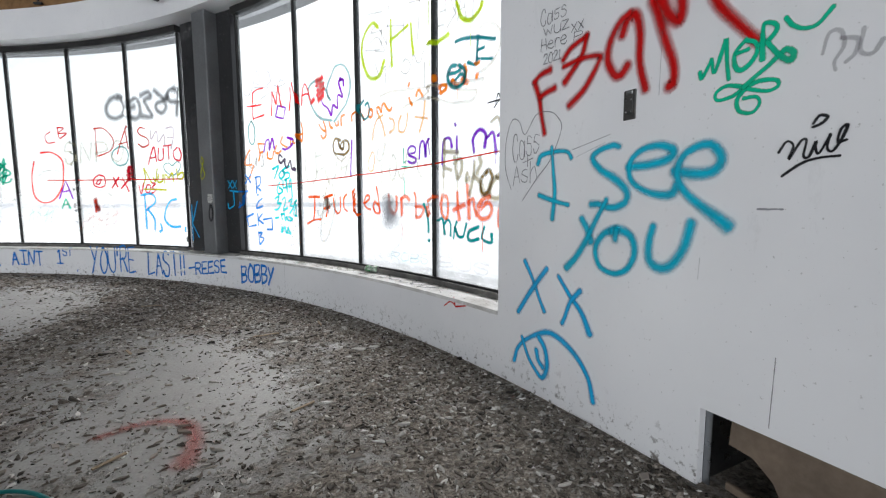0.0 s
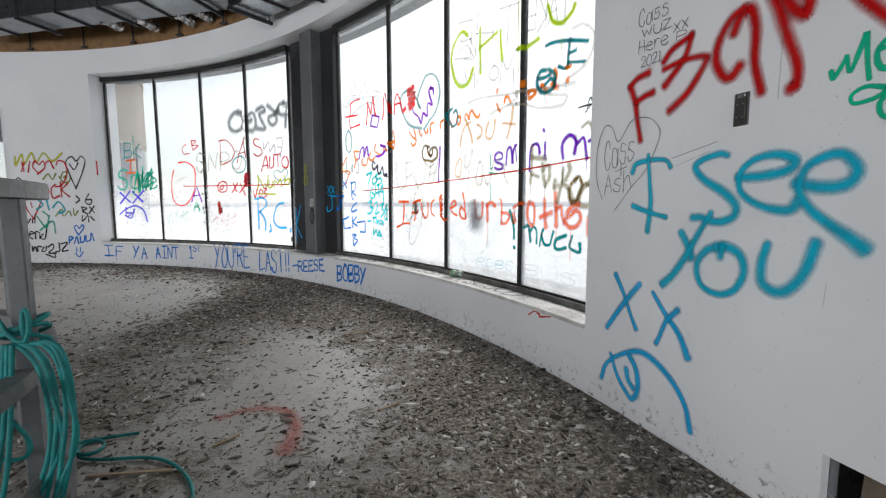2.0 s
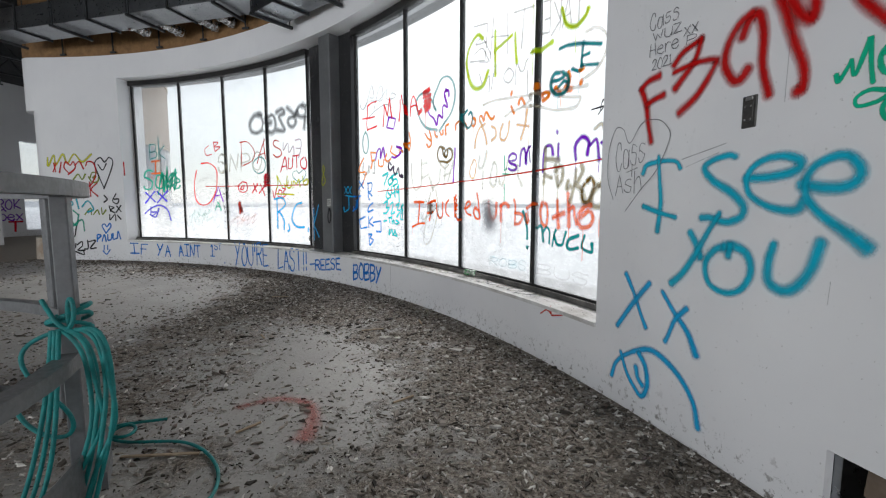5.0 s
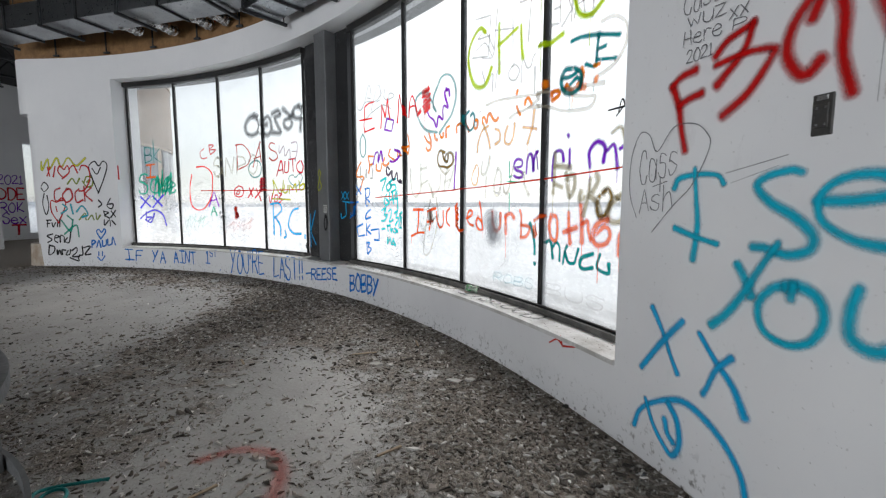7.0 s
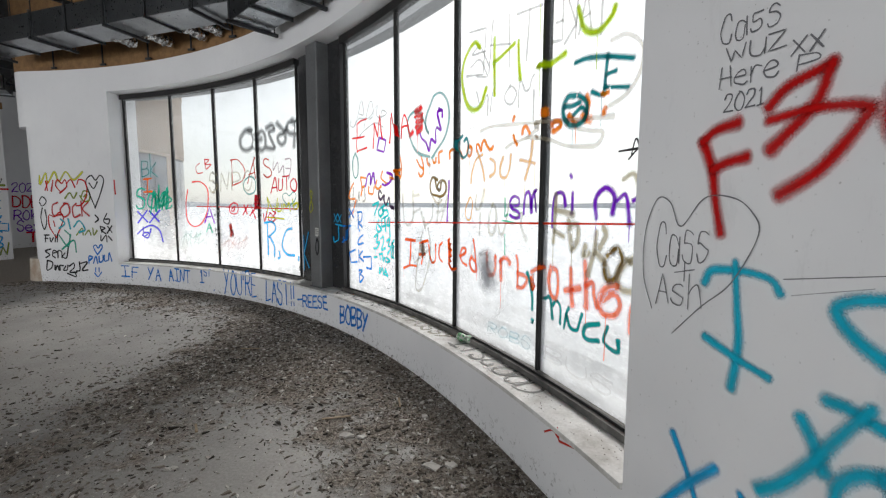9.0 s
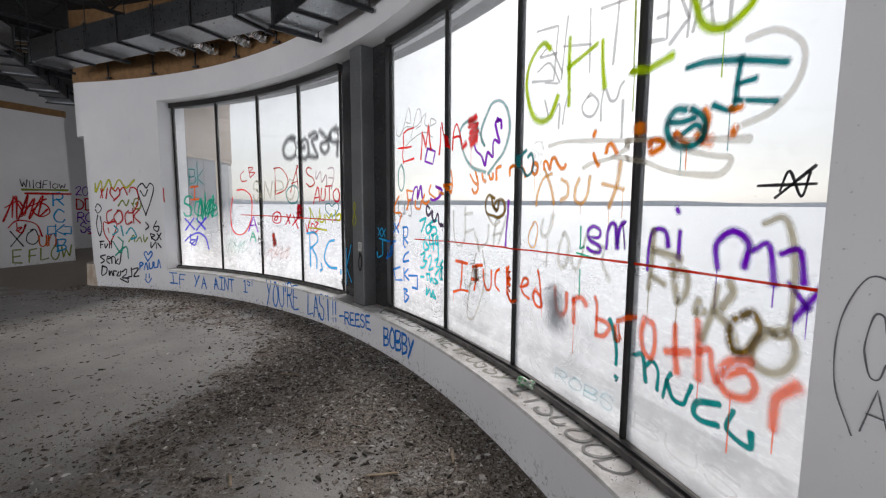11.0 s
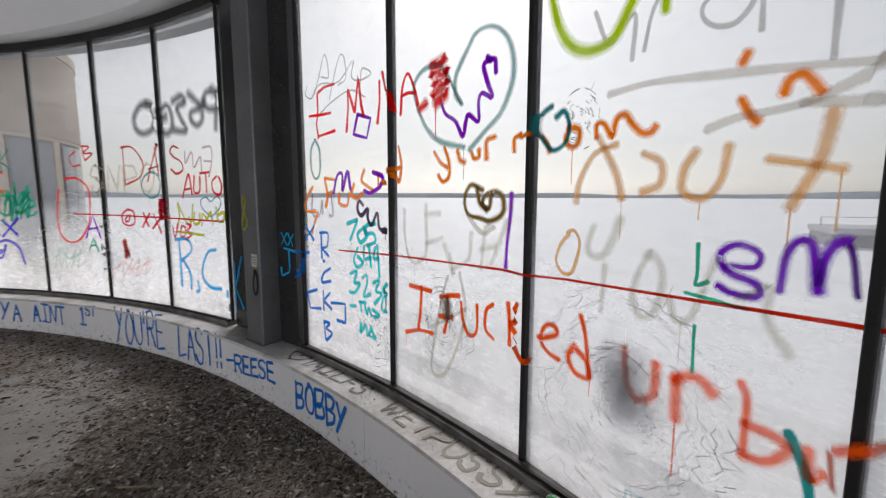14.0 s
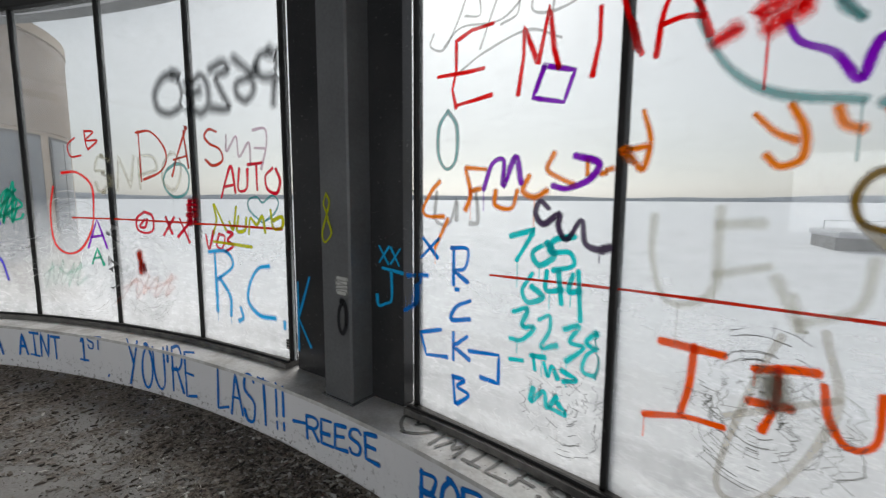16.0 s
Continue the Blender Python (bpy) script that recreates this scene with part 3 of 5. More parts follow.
# ---------------------------------------------------------------- ring railing and rope
RCX, RCY, RR = -3.01, -0.13, 1.62
rail = thing("ring_railing", "grey painted steel ring railing round a curved kerb", "railing")


def ring_arc(r0, r1, z0, z1, t0=-88, t1=176):
    return arc_bm(r0, r1, t0, t1, z0, z1, 4, centre=(RCX, RCY))


part("top_rail", ring_arc(RR - 0.045, RR + 0.045, 1.16, 1.215), RAIL, rail, "flat grey top rail with worn paint")
part("mid_rail", ring_arc(RR - 0.03, RR + 0.03, 0.548, 0.602), RAIL, rail)
part("kerb", ring_arc(RR + 0.035, RR + 0.055, 0.0, 0.07, -88, 48), STEEL, rail, "low curved steel kerb plate")
part("kerb", ring_arc(RR + 0.04, RR + 0.05, 0.0, 0.27, 54, 176), RAIL, rail, "bent grey flashing at the foot of the posts")


def ring_at(deg, r=RR):
    return Vector((RCX + r * math.sin(radians(deg)), RCY + r * math.cos(radians(deg)), 0))


for deg in (-76, -52, -20, 16, 51, 86, 120, 154):
    m = Matrix.Translation(ring_at(deg)) @ pose(0, 0, 0, 0, 0, -deg)
    part("post", box((-0.03, -0.025, 0.0), (0.03, 0.025, 1.16), m, 0.004), RAIL, rail)
stub = thing("steel_stub", "short dark steel stub on the kerb", "stub")
q = ring_at(-7)
part("upright", box((q.x - 0.05, q.y - 0.03, 0), (q.x + 0.05, q.y + 0.03, 0.21), None, 0.004), BLACKSTEEL, stub)
part("cap", box((q.x - 0.055, q.y - 0.035, 0.2105), (q.x + 0.055, q.y + 0.035, 0.222), None, 0.002), BLACKSTEEL, stub)


def rope_curve(name, pts, parent, r=0.0075):
    cu = bpy.data.curves.new(name, "CURVE")
    cu.dimensions, cu.bevel_depth, cu.bevel_resolution, cu.resolution_u = "3D", r, 3, 6
    sp = cu.splines.new("NURBS")
    sp.points.add(len(pts) - 1)
    for p, c in zip(sp.points, pts):
        p.co = (*c, 1)
    sp.use_endpoint_u, sp.order_u = True, 4
    cu.materials.append(ROPE)
    tmp = bpy.data.objects.new(name, cu)
    me = bpy.data.meshes.new_from_object(tmp)
    bpy.data.objects.remove(tmp)
    for f in me.polygons:
        f.use_smooth = True
    ob = new(name, me)
    ob.parent = parent
    return ob


rope = thing("tied_rope", "bundle of teal rope knotted round the railing post", "rope")
B = ring_at(51) + Vector((0.0, 0.0, 0.0))
side = Vector((math.cos(radians(15)), math.sin(radians(15)), 0))   # across the view of the post
back = Vector((-side.y, side.x, 0))


def at(u, d, z):
    return B + side * u - back * d + Vector((0, 0, z))


for k in range(3):
    z = 0.70 + k * 0.022
    rope_curve("wrap", [at(0.06 * math.cos(a) * 1.15, 0.06 * math.sin(a), z + 0.03 * math.sin(a + k)) for a in [i * math.pi / 5 for i in range(12)]], rope)
rope_curve("loop", [at(-0.05, 0.05, 0.80), at(-0.02, 0.06, 0.76), at(0.02, 0.08, 0.72), at(0.06, 0.07, 0.69), at(0.07, 0.06, 0.78), at(0.04, 0.05, 0.83), at(0.03, 0.05, 0.74), at(0.05, 0.06, 0.66)], rope)
rope_curve("loop", [at(0.03, 0.06, 0.70), at(-0.05, 0.08, 0.68), at(-0.14, 0.08, 0.62), at(-0.06, 0.09, 0.5), at(0.04, 0.08, 0.42), at(0.05, 0.07, 0.33), at(-0.02, 0.08, 0.30), at(-0.12, 0.08, 0.36), at(-0.14, 0.08, 0.42)], rope)
for k in range(6):
    o = 0.016 * k + 0.006 * math.sin(k * 2.3)
    w = 0.02 * math.sin(k * 1.9)
    rope_curve("strand", [at(0.02 + o, 0.07, 0.70), at(0.10 + o, 0.08, 0.66 + o), at(0.12 + o * 1.1, 0.09 + w, 0.52 + w), at(0.135 + o * 0.9 + w, 0.10 - w, 0.38), at(0.08 + o * 1.0, 0.11 + w, 0.22 + w), at(0.02 + o * 1.4 - w, 0.12, 0.08), at(0.0 + o * 1.4, 0.14, 0.012)], rope)
for k in range(3):
    o = 0.03 * k
    rope_curve("strand", [at(0.0 + o * 0.4, 0.08, 0.70), at(-0.01 + o * 0.5, 0.10, 0.5), at(-0.05 + o, 0.12, 0.28), at(-0.09 + o, 0.15, 0.1), at(-0.12 + o, 0.2, 0.012), at(-0.16 + o, 0.3, 0.012)], rope)
tail = thing("rope_tail", "loose end of teal rope lying on the floor", "rope")
rope_curve("coil", [(-1.99, 1.50, 0.012), (-2.08, 1.45, 0.012), (-2.18, 1.39, 0.014), (-2.2, 1.33, 0.02), (-2.1, 1.27, 0.026), (-2.0, 1.27, 0.03), (-2.0, 1.34, 0.034), (-2.08, 1.39, 0.034), (-2.16, 1.36, 0.02), (-2.1, 1.26, 0.012), (-1.95, 1.27, 0.012), (-1.80, 1.33, 0.012), (-1.66, 1.33, 0.012), (-1.48, 1.24, 0.012), (-1.35, 1.12, 0.012), (-1.29, 0.98, 0.012), (-1.33, 0.85, 0.012)], tail)

# ---------------------------------------------------------------- details on wall and sill
sw = thing("switch_box", "open black electrical box set in the drywall", "switch box")
th = 62.25
m = Matrix.Translation(polar(th, RW, 1.50)) @ pose(0, 0, 0, 0, 0, -th)
part("box", box((-0.030, -0.006, -0.062), (0.030, 0.02, 0.062), m, 0.003), BLACKPLATE, sw)
part("strap", box((-0.016, -0.009, 0.043), (0.016, -0.0062, 0.057), m, 0.001), ALU, sw, "bare metal mounting strap")
part("device", box((-0.020, -0.010, -0.040), (0.020, -0.0062, 0.035), m, 0.002), BLACKPLATE, sw)
for dx, dz in ((-0.012, 0.02), (0.012, 0.02), (-0.012, -0.03), (0.012, -0.03)):
    part("screw", box((dx - 0.003, -0.012, dz - 0.003), (dx + 0.003, -0.0102, dz + 0.003), m), ALU, sw)

can = thing("drink_can", "crushed green and white drink can lying on the sill", "can")
c0, c1 = Vector((-0.83, 4.045, SILL + 0.044)), Vector((-0.70, 3.975, SILL + 0.042))
mm, ln = beam_m(c0, c1)
bm = bmesh.new()
prof = ((0.0, 0.024), (0.006, 0.027), (0.02, 0.033), (0.05, 0.031), (0.075, 0.024), (0.10, 0.031), (0.125, 0.033), (0.14, 0.027), (0.146, 0.024))
rings = [[bm.verts.new(mm @ Vector((x, r * math.cos(a) * (1 + 0.12 * math.sin(3 * a + x * 60)), r * math.sin(a)))) for a in [2 * math.pi * j / 18 for j in range(18)]] for x, r in prof]
for a, b in zip(rings, rings[1:]):
    for j in range(18):
        bm.faces.new((a[j], b[j], b[(j + 1) % 18], a[(j + 1) % 18]))
part("can_body", bm, GREENTIN, can)
for end, x0 in ((0, -0.001), (1, 0.147)):
    bm = bmesh.new()
    bmesh.ops.create_cone(bm, cap_ends=True, segments=18, radius1=0.023, radius2=0.023, depth=0.003, matrix=mm @ pose(x0, 0, 0, 0, 90, 0))
    part("lid", bm, ALU, can, "silver can end")

# steel stud, leaning board and rubble inside the cut-out hole
stud = thing("wall_stud", "galvanised steel stud at the edge of the hole", "stud")
part("channel", arc_bm(RW + 0.04, RO - 0.14, 64.15, 64.38, 0.0, 0.9, 1), GALV, stud)
part("lip", arc_bm(RW + 0.038, RW + 0.044, 64.39, 64.55, 0.0, 0.305, 1), GALV, stud)
lean = thing("broken_board", "dark broken board leaning inside the wall hole", "board")
bm = bmesh.new()
outline = ((64.8, 0.40), (69.1, 0.40), (69.1, 0.004), (66.1, 0.004), (65.7, 0.12), (65.3, 0.17), (64.8, 0.18))
rings = [[bm.verts.new(polar(th, RW + 0.10 + d - (0.4 - z) * 0.12, z)) for th, z in outline] for d in (0.0, 0.012)]
bm.faces.new(rings[0])
bm.faces.new(rings[1][::-1])
for k in range(len(outline)):
    q = (k + 1) % len(outline)
    bm.faces.new((rings[0][k], rings[1][k], rings[1][q], rings[0][q]))
bmesh.ops.recalc_face_normals(bm, faces=bm.faces)
part("panel", bm, BOARD, lean)
part("splinter", beam(polar(64.85, RW + 0.06, 0.03), polar(66.0, RW + 0.05, 0.012), 0.02, 0.03, 0.003), BOARD, lean)

# plaster scraps and sticks
rnd = random.Random(7)


def scrap(x, y, size, label, mat, thick=0.008):
    s = thing("plaster_scrap", label, "rubble", "scraps on the floor")
    bm = bmesh.new()
    n = 9
    ang0 = rnd.random() * 6
    top = [bm.verts.new((x + size * (0.3 + rnd.random() * 0.8) * math.cos(ang0 + 2 * math.pi * k / n), y + size * (0.2 + rnd.random() * 0.65) * math.sin(ang0 + 2 * math.pi * k / n), thick + rnd.random() * 0.008)) for k in range(n)]
    bot = [bm.verts.new((v.co.x, v.co.y, 0.001)) for v in top]
    bm.faces.new(top)
    for k in range(n):
        bm.faces.new((top[k], bot[k], bot[(k + 1) % n], top[(k + 1) % n]))
    bmesh.ops.recalc_face_normals(bm, faces=bm.faces)
    part("flake", bm, mat, s)


for x, y, sz in ((-0.72, 2.93, 0.075), (-0.62, 2.98, 0.05), (-1.36, 3.1, 0.06), (-1.42, 3.18, 0.04), (-1.25, 3.12, 0.045), (-0.45, 2.4, 0.035), (-2.6, 3.45, 0.04), (-1.9, 4.1, 0.04), (-0.3, 1.8, 0.03), (-0.95, 3.5, 0.04), (-2.15, 2.5, 0.03)):
    scrap(x, y, sz, "pale broken plaster flake on the dirty floor", PLASTER)
for k, (x, y, a, ln) in enumerate(((-1.75, 1.22, 0.3, 0.34), (-1.52, 1.52, 1.1, 0.13), (-1.55, 3.3, 0.5, 0.2), (-2.4, 2.9, 2.4, 0.12), (-0.85, 2.0, 0.9, 0.14), (-3.2, 4.4, 0.2, 0.2), (-1.2, 3.65, 2.0, 0.16))):
    st = thing("wood_splinter", "thin pale splinter of wood lying on the floor", "splinter", "splinters on the floor")
    d = Vector((math.cos(a), math.sin(a), 0)) * ln / 2
    part("sliver", beam(Vector((x, y, 0.008)) - d, Vector((x, y, 0.010)) + d, 0.016, 0.008, 0.002), TIMBER, st)

# ---------------------------------------------------------------- hand lettering
# Each letter is drawn in a box ten units wide and high: pairs of signs are points
# (0 to 9, A is ten), strokes are parted by a bar, and ~ marks a rounded stroke.
GLYPHS = {}
for entry in (
    "A 00 5A A0|24 84", "B 00 0A|~0A 8A 98 65 05|~05 85 A3 81 00", "C ~98 7A 3A 06 03 30 80 A2", "D 00 0A|~0A 5A A7 A3 50 00",
    "E 9A 0A 00 A0|05 75", "F 00 1A 9A|05 75", "G ~99 6A 2A 06 02 40 72 84", "H 00 1A|A0 9A|05 A5", "I 0A AA|5A 50|00 A0",
    "J 2A AA|~6A 62 40 10 03", "K 00 0A|9A 04 A0", "L 1A 00 A1", "M 00 2A 53 8A A0", "N 00 1A 80 AA", "O ~5A 17 03 30 70 A3 A7 7A 4A",
    "P 00 0A|~0A 8A A7 85 04", "R 00 0A|~0A 7A A8 75 05|45 A0", "S ~99 6A 2A 07 36 75 93 70 20 02", "T 0A AA|5A 50", "U ~0A 03 30 70 A3 AA",
    "W 0A 30 57 80 AA", "X 0A A0|AA 00", "Y 0A 45|AA 00", "V 0A 50 AA", "Z 0A AA 00 A0",
    "a ~97 6A 2A 04 20 70 96|9A A0", "b 0F 00|~04 49 8A A5 81 30 00", "c ~98 6A 2A 05 21 70 A2", "d ~96 6A 2A 05 20 60 95|9F 90", "e ~05 96 89 4A 06 03 30 80 A2",
    "h 0F 00|~05 39 7A 95 A0", "i 5A 50|5C 5D", "k 0F 00|8A 04 A0", "l 5F 50", "m 0A 00|~06 3A 57 50|~56 8A A7 A0", "n 0A 00|~05 4A 8A A5 A0", "o ~5A 17 03 30 70 A3 A7 7A 4A",
    "q ~06 46 87 99 6A 2A 17 25 52 A0", "r 0A 00|~05 4A A9", "s ~99 6A 2A 17 36 75 93 70 20 02", "t 5F 50|0A AA", "u ~0A 03 30 70 A4|AA A0", "v 0A 50 AA", "w 0A 30 57 80 AA", "x 0A A0|AA 00", "y 0A 54|AA 20", "z 0A AA 00 A0",
    "0 ~5A 17 03 30 70 A3 A7 7A 4A", "1 28 5A 50|00 A0", "2 ~08 3A 8A 97 54 00|00 A0", "3 ~0A 7A 97 45|~45 94 81 40 00", "4 6A 04 A4|7A 70", "5 9A 1A 06|~06 66 A3 70 00", "6 ~8A 37 03 30 70 A3 75 14", "7 0A AA 30", "8 ~5A 28 46 75 A2 60 20 02 45 88 5A", "9 ~99 6A 2A 06 33 86 9A|~9A A5 90",
    "+ 50 5A|05 A5", "- 05 A5", "! 5A 53|50 51", ". 50 51", ", 52 30", "' 5A 47", ": 52 53|57 58", ") ~2A 98 92 20", "> 0A A5 00", "[ A9 09 01 A1", "] 09 A9 A1 01", "@ ~74 46 53 83 98 5A 07 03 40 90", "\\ ~0A 48 75 A0",
    "{heart} ~50 23 07 09 2A 4A 57|~50 83 A7 A9 8A 6A 57", "{eye} ~06 29 5A 87 A0|~29 34 46 36|~24 43 58 56", "{bow} ~55 38 17 06 25 55|~55 78 A8 A6 75 55|~54 32 50 71 73 54|AE 55", "{scrib} ~00 29 31 5A 42 79 61 9A 82 A5|~05 38 55 A9", "{hook} ~03 37 53|5A 51 A2",
    "{ring} ~5A 17 03 30 70 A3 A7 7A 4A", "{arc} ~0A 6A A6 90 40", "{line} ~05 35 65 A5", "{block} 19 99|08 A8|17 97|06 A6|15 95|04 A4|13 93|02 A2|11 91",
    "{scrib2} ~5A 37 00 50 A5 8A|05 A6", "{smear} 52 58|47 63", "{drip} 5A 50", "{gee} ~08 4A 55 90",
    "{yu} ~18 04 21 61 85 AA", "{vee} ~0A 13 40 73 98 67 86 AA",
    "{gu} ~04 20 60 AA",
):
    key, spec = entry.split(" ", 1)
    GLYPHS[key] = spec
NARROW = {"i": 0.35, "l": 0.35, "!": 0.3, ".": 0.3, ",": 0.4, "'": 0.3, ":": 0.3, ")": 0.5, "1": 0.6, "m": 1.4, "w": 1.3, "M": 1.2, "W": 1.3, "t": 0.7, "r": 0.75, "[": 0.9}
SMALLS = set("aceimnorsuvwxz")
TALLS = set("bdhklt") | {c for c in "ABCDEFGHIJKLMNOPRSTUVWXYZ0123456789"}
HEX = "0123456789ABCDEF"


def curve_of(pts, smooth, n=7):
    if not smooth or len(pts) < 3:
        out = []
        for a, b in zip(pts, pts[1:]):
            out += [a.lerp(b, i / 5) for i in range(5)]
        return out + [pts[-1]]
    ext = [pts[0] * 2 - pts[1]] + pts + [pts[-1] * 2 - pts[-2]]
    out = []
    for a, b, c, d in zip(ext, ext[1:], ext[2:], ext[3:]):
        for i in range(n):
            t = i / n
            out.append(0.5 * ((2 * b) + (c - a) * t + (2 * a - 5 * b + 4 * c - d) * t * t + (3 * b - a - 3 * c + d) * t ** 3))
    return out + [pts[-1]]


def tokens(text):
    out, i = [], 0
    while i < len(text):
        j = text.index("}", i) + 1 if text[i] == "{" else i + 1
        out.append(text[i:j])
        i = j
    return out


hand = random.Random(21)
LIFT = [0]


def ribbon(pts, half, place, verts, faces, uvs):
    """A flat band along a stroke; the UVs give the distance from its middle line."""
    if len(pts) < 2:
        return
    pts = [p for i, p in enumerate(pts) if i == 0 or (p - pts[i - 1]).length > 1e-5]
    if len(pts) < 2:
        return
    a = (pts[0] - pts[1]).normalized()
    b = (pts[-1] - pts[-2]).normalized()
    line = [(pts[0] + a * half, 1.0)] + [(p, 0.0) for p in pts] + [(pts[-1] + b * half, 1.0)]
    LIFT[0] = (LIFT[0] + 1) % 14
    lift = 0.0003 * LIFT[0]
    base = len(verts)
    phase, run = hand.uniform(0, 6.28), 0.0
    for i, (p, e) in enumerate(line):
        q0, q1 = line[max(i - 1, 0)][0], line[min(i + 1, len(line) - 1)][0]
        d = (q1 - q0)
        run += d.length * 0.5 if i else 0.0
        f = i / (len(line) - 1)
        swell = 1.0 + 0.16 * math.sin(phase + run / max(half, 0.004) * 0.22) + (0.22 * max(0.0, (f - 0.8) / 0.2) if half > 0.009 else 0.0)
        d = d.normalized() if d.length > 1e-9 else Vector((1, 0))
        nrm = Vector((-d.y, d.x)) * half * swell
        for s in (-1, 1):
            verts.append(place(p + nrm * s, lift))
            uvs.append((s, e))
    for i in range(len(line) - 1):
        k = base + 2 * i
        faces.append((k, k + 1, k + 3, k + 2))


def lettering(name, text, material, place, x0, y0, x1, y1, h, half, label, parent=None, wobble=0.04, drips=0.0, rough=0.055, slant=0.08):
    """Draws text from (x0, y0) to (x1, y1), in metres on a surface, h high."""
    mirror = text.startswith("m:")
    text = text[2:] if mirror else text
    toks = tokens(text)
    if mirror:
        toks = toks[::-1]
    adv = [NARROW.get(k, 1.0) for k in toks]
    gap = 0.28
    total = sum(adv) + gap * (len(toks) - 1)
    small = 0.66 if any(k in TALLS for k in toks) and any(k in SMALLS or k in "pqy" for k in toks) else 1.0
    top = None
    pos = 0.0
    letters = []
    for k, w in zip(toks, adv):
        jx, jy, js = hand.uniform(-1, 1) * wobble, hand.uniform(-1, 1) * wobble * (len(toks) > 1), 1 + hand.uniform(-1, 1) * wobble
        strokes = []
        for stroke in GLYPHS[k].split("|"):
            verts, faces, uvs = [], [], []
            smooth = stroke.startswith("~")
            pts = []
            for pr in stroke.lstrip("~").split():
                u, v = HEX.index(pr[0]) / 10.0, HEX.index(pr[1]) / 10.0
                if k in SMALLS or k in "bdhklty":
                    v *= small if (k in SMALLS or len(toks) > 1) else 0.67
                if k == "{bow}":
                    v *= 0.9
                u, v = u + hand.uniform(-1, 1) * rough, v + hand.uniform(-1, 1) * rough
                u = 1 - u if mirror else u
                u += (v - 0.4) * slant
                f = (pos + (u + jx) * w) / total
                pts.append(Vector((x0 + (x1 - x0) * f, y0 + (y1 - y0) * f + (v + jy) * h * js)))
            crv = curve_of(pts, smooth)
            ribbon(crv, half * hand.uniform(0.88, 1.1), place, verts, faces, uvs)
            if hand.random() < drips:
                p = min(crv, key=lambda q: q.y)
                ribbon([p, p - Vector((0, half * 1.5)), p - Vector((0, half * hand.uniform(3, 9)))], max(0.0022, half * 0.16), place, verts, faces, uvs)
            strokes.append((verts, faces, uvs))
        pos += w + gap
        letters.append(strokes)
    owner = parent
    if len(letters) > 1:
        owner = tagged(new(name), label, "graffiti")
    for strokes in letters:
        first = None
        for verts, faces, uvs in strokes:
            nm = "stroke" if first else ("letter" if len(letters) > 1 else name)
            me = bpy.data.meshes.new(nm)
            me.from_pydata(verts, [], faces)
            lay = me.uv_layers.new(name="UVMap")
            lay.data.foreach_set("uv", [c for lp in me.loops for c in uvs[lp.vertex_index]])
            me.materials.append(material)
            ob = new(nm, me)
            if first:
                ob.parent = first
            else:
                first = ob
                if len(letters) > 1:
                    ob.parent = owner
                else:
                    tagged(ob, label, "graffiti")
    return owner


def on_wall(p, lift):
    th = p.x / RW
    return (CX + (RW - 0.003 - lift) * math.sin(th), CY + (RW - 0.003 - lift) * math.cos(th), p.y)


def on_glass(side):
    def place(p, lift):
        th = math.degrees(p.x / RG)
        edges = BAY1 if th < 24.75 else BAY2
        r = RG
        if th < BAY1[-1] or BAY2[0] < th < BAY2[-1]:
            for a, b in zip(edges, edges[1:]):
                if a <= th <= b:
                    r = RG * math.cos(radians((b - a) / 2)) / math.cos(radians(th - (a + b) / 2))
        r += side * (0.0065 + lift)
        near = min(abs(th - e) for e in BAY1 + BAY2)
        if side < 0 and near < 0.24:
            r -= 0.054
        t = radians(th)
        return (CX + r * math.sin(t), CY + r * math.cos(t), p.y)
    return place


def on_sill(p, lift):
    th, r = p.x / RG, RW + p.y
    return (CX + r * math.sin(th), CY + r * math.cos(th), SILL + 0.0125 + lift)


def on_plane_x(x):
    return lambda p, lift: (x + 0.004 + lift, p.x, p.y)


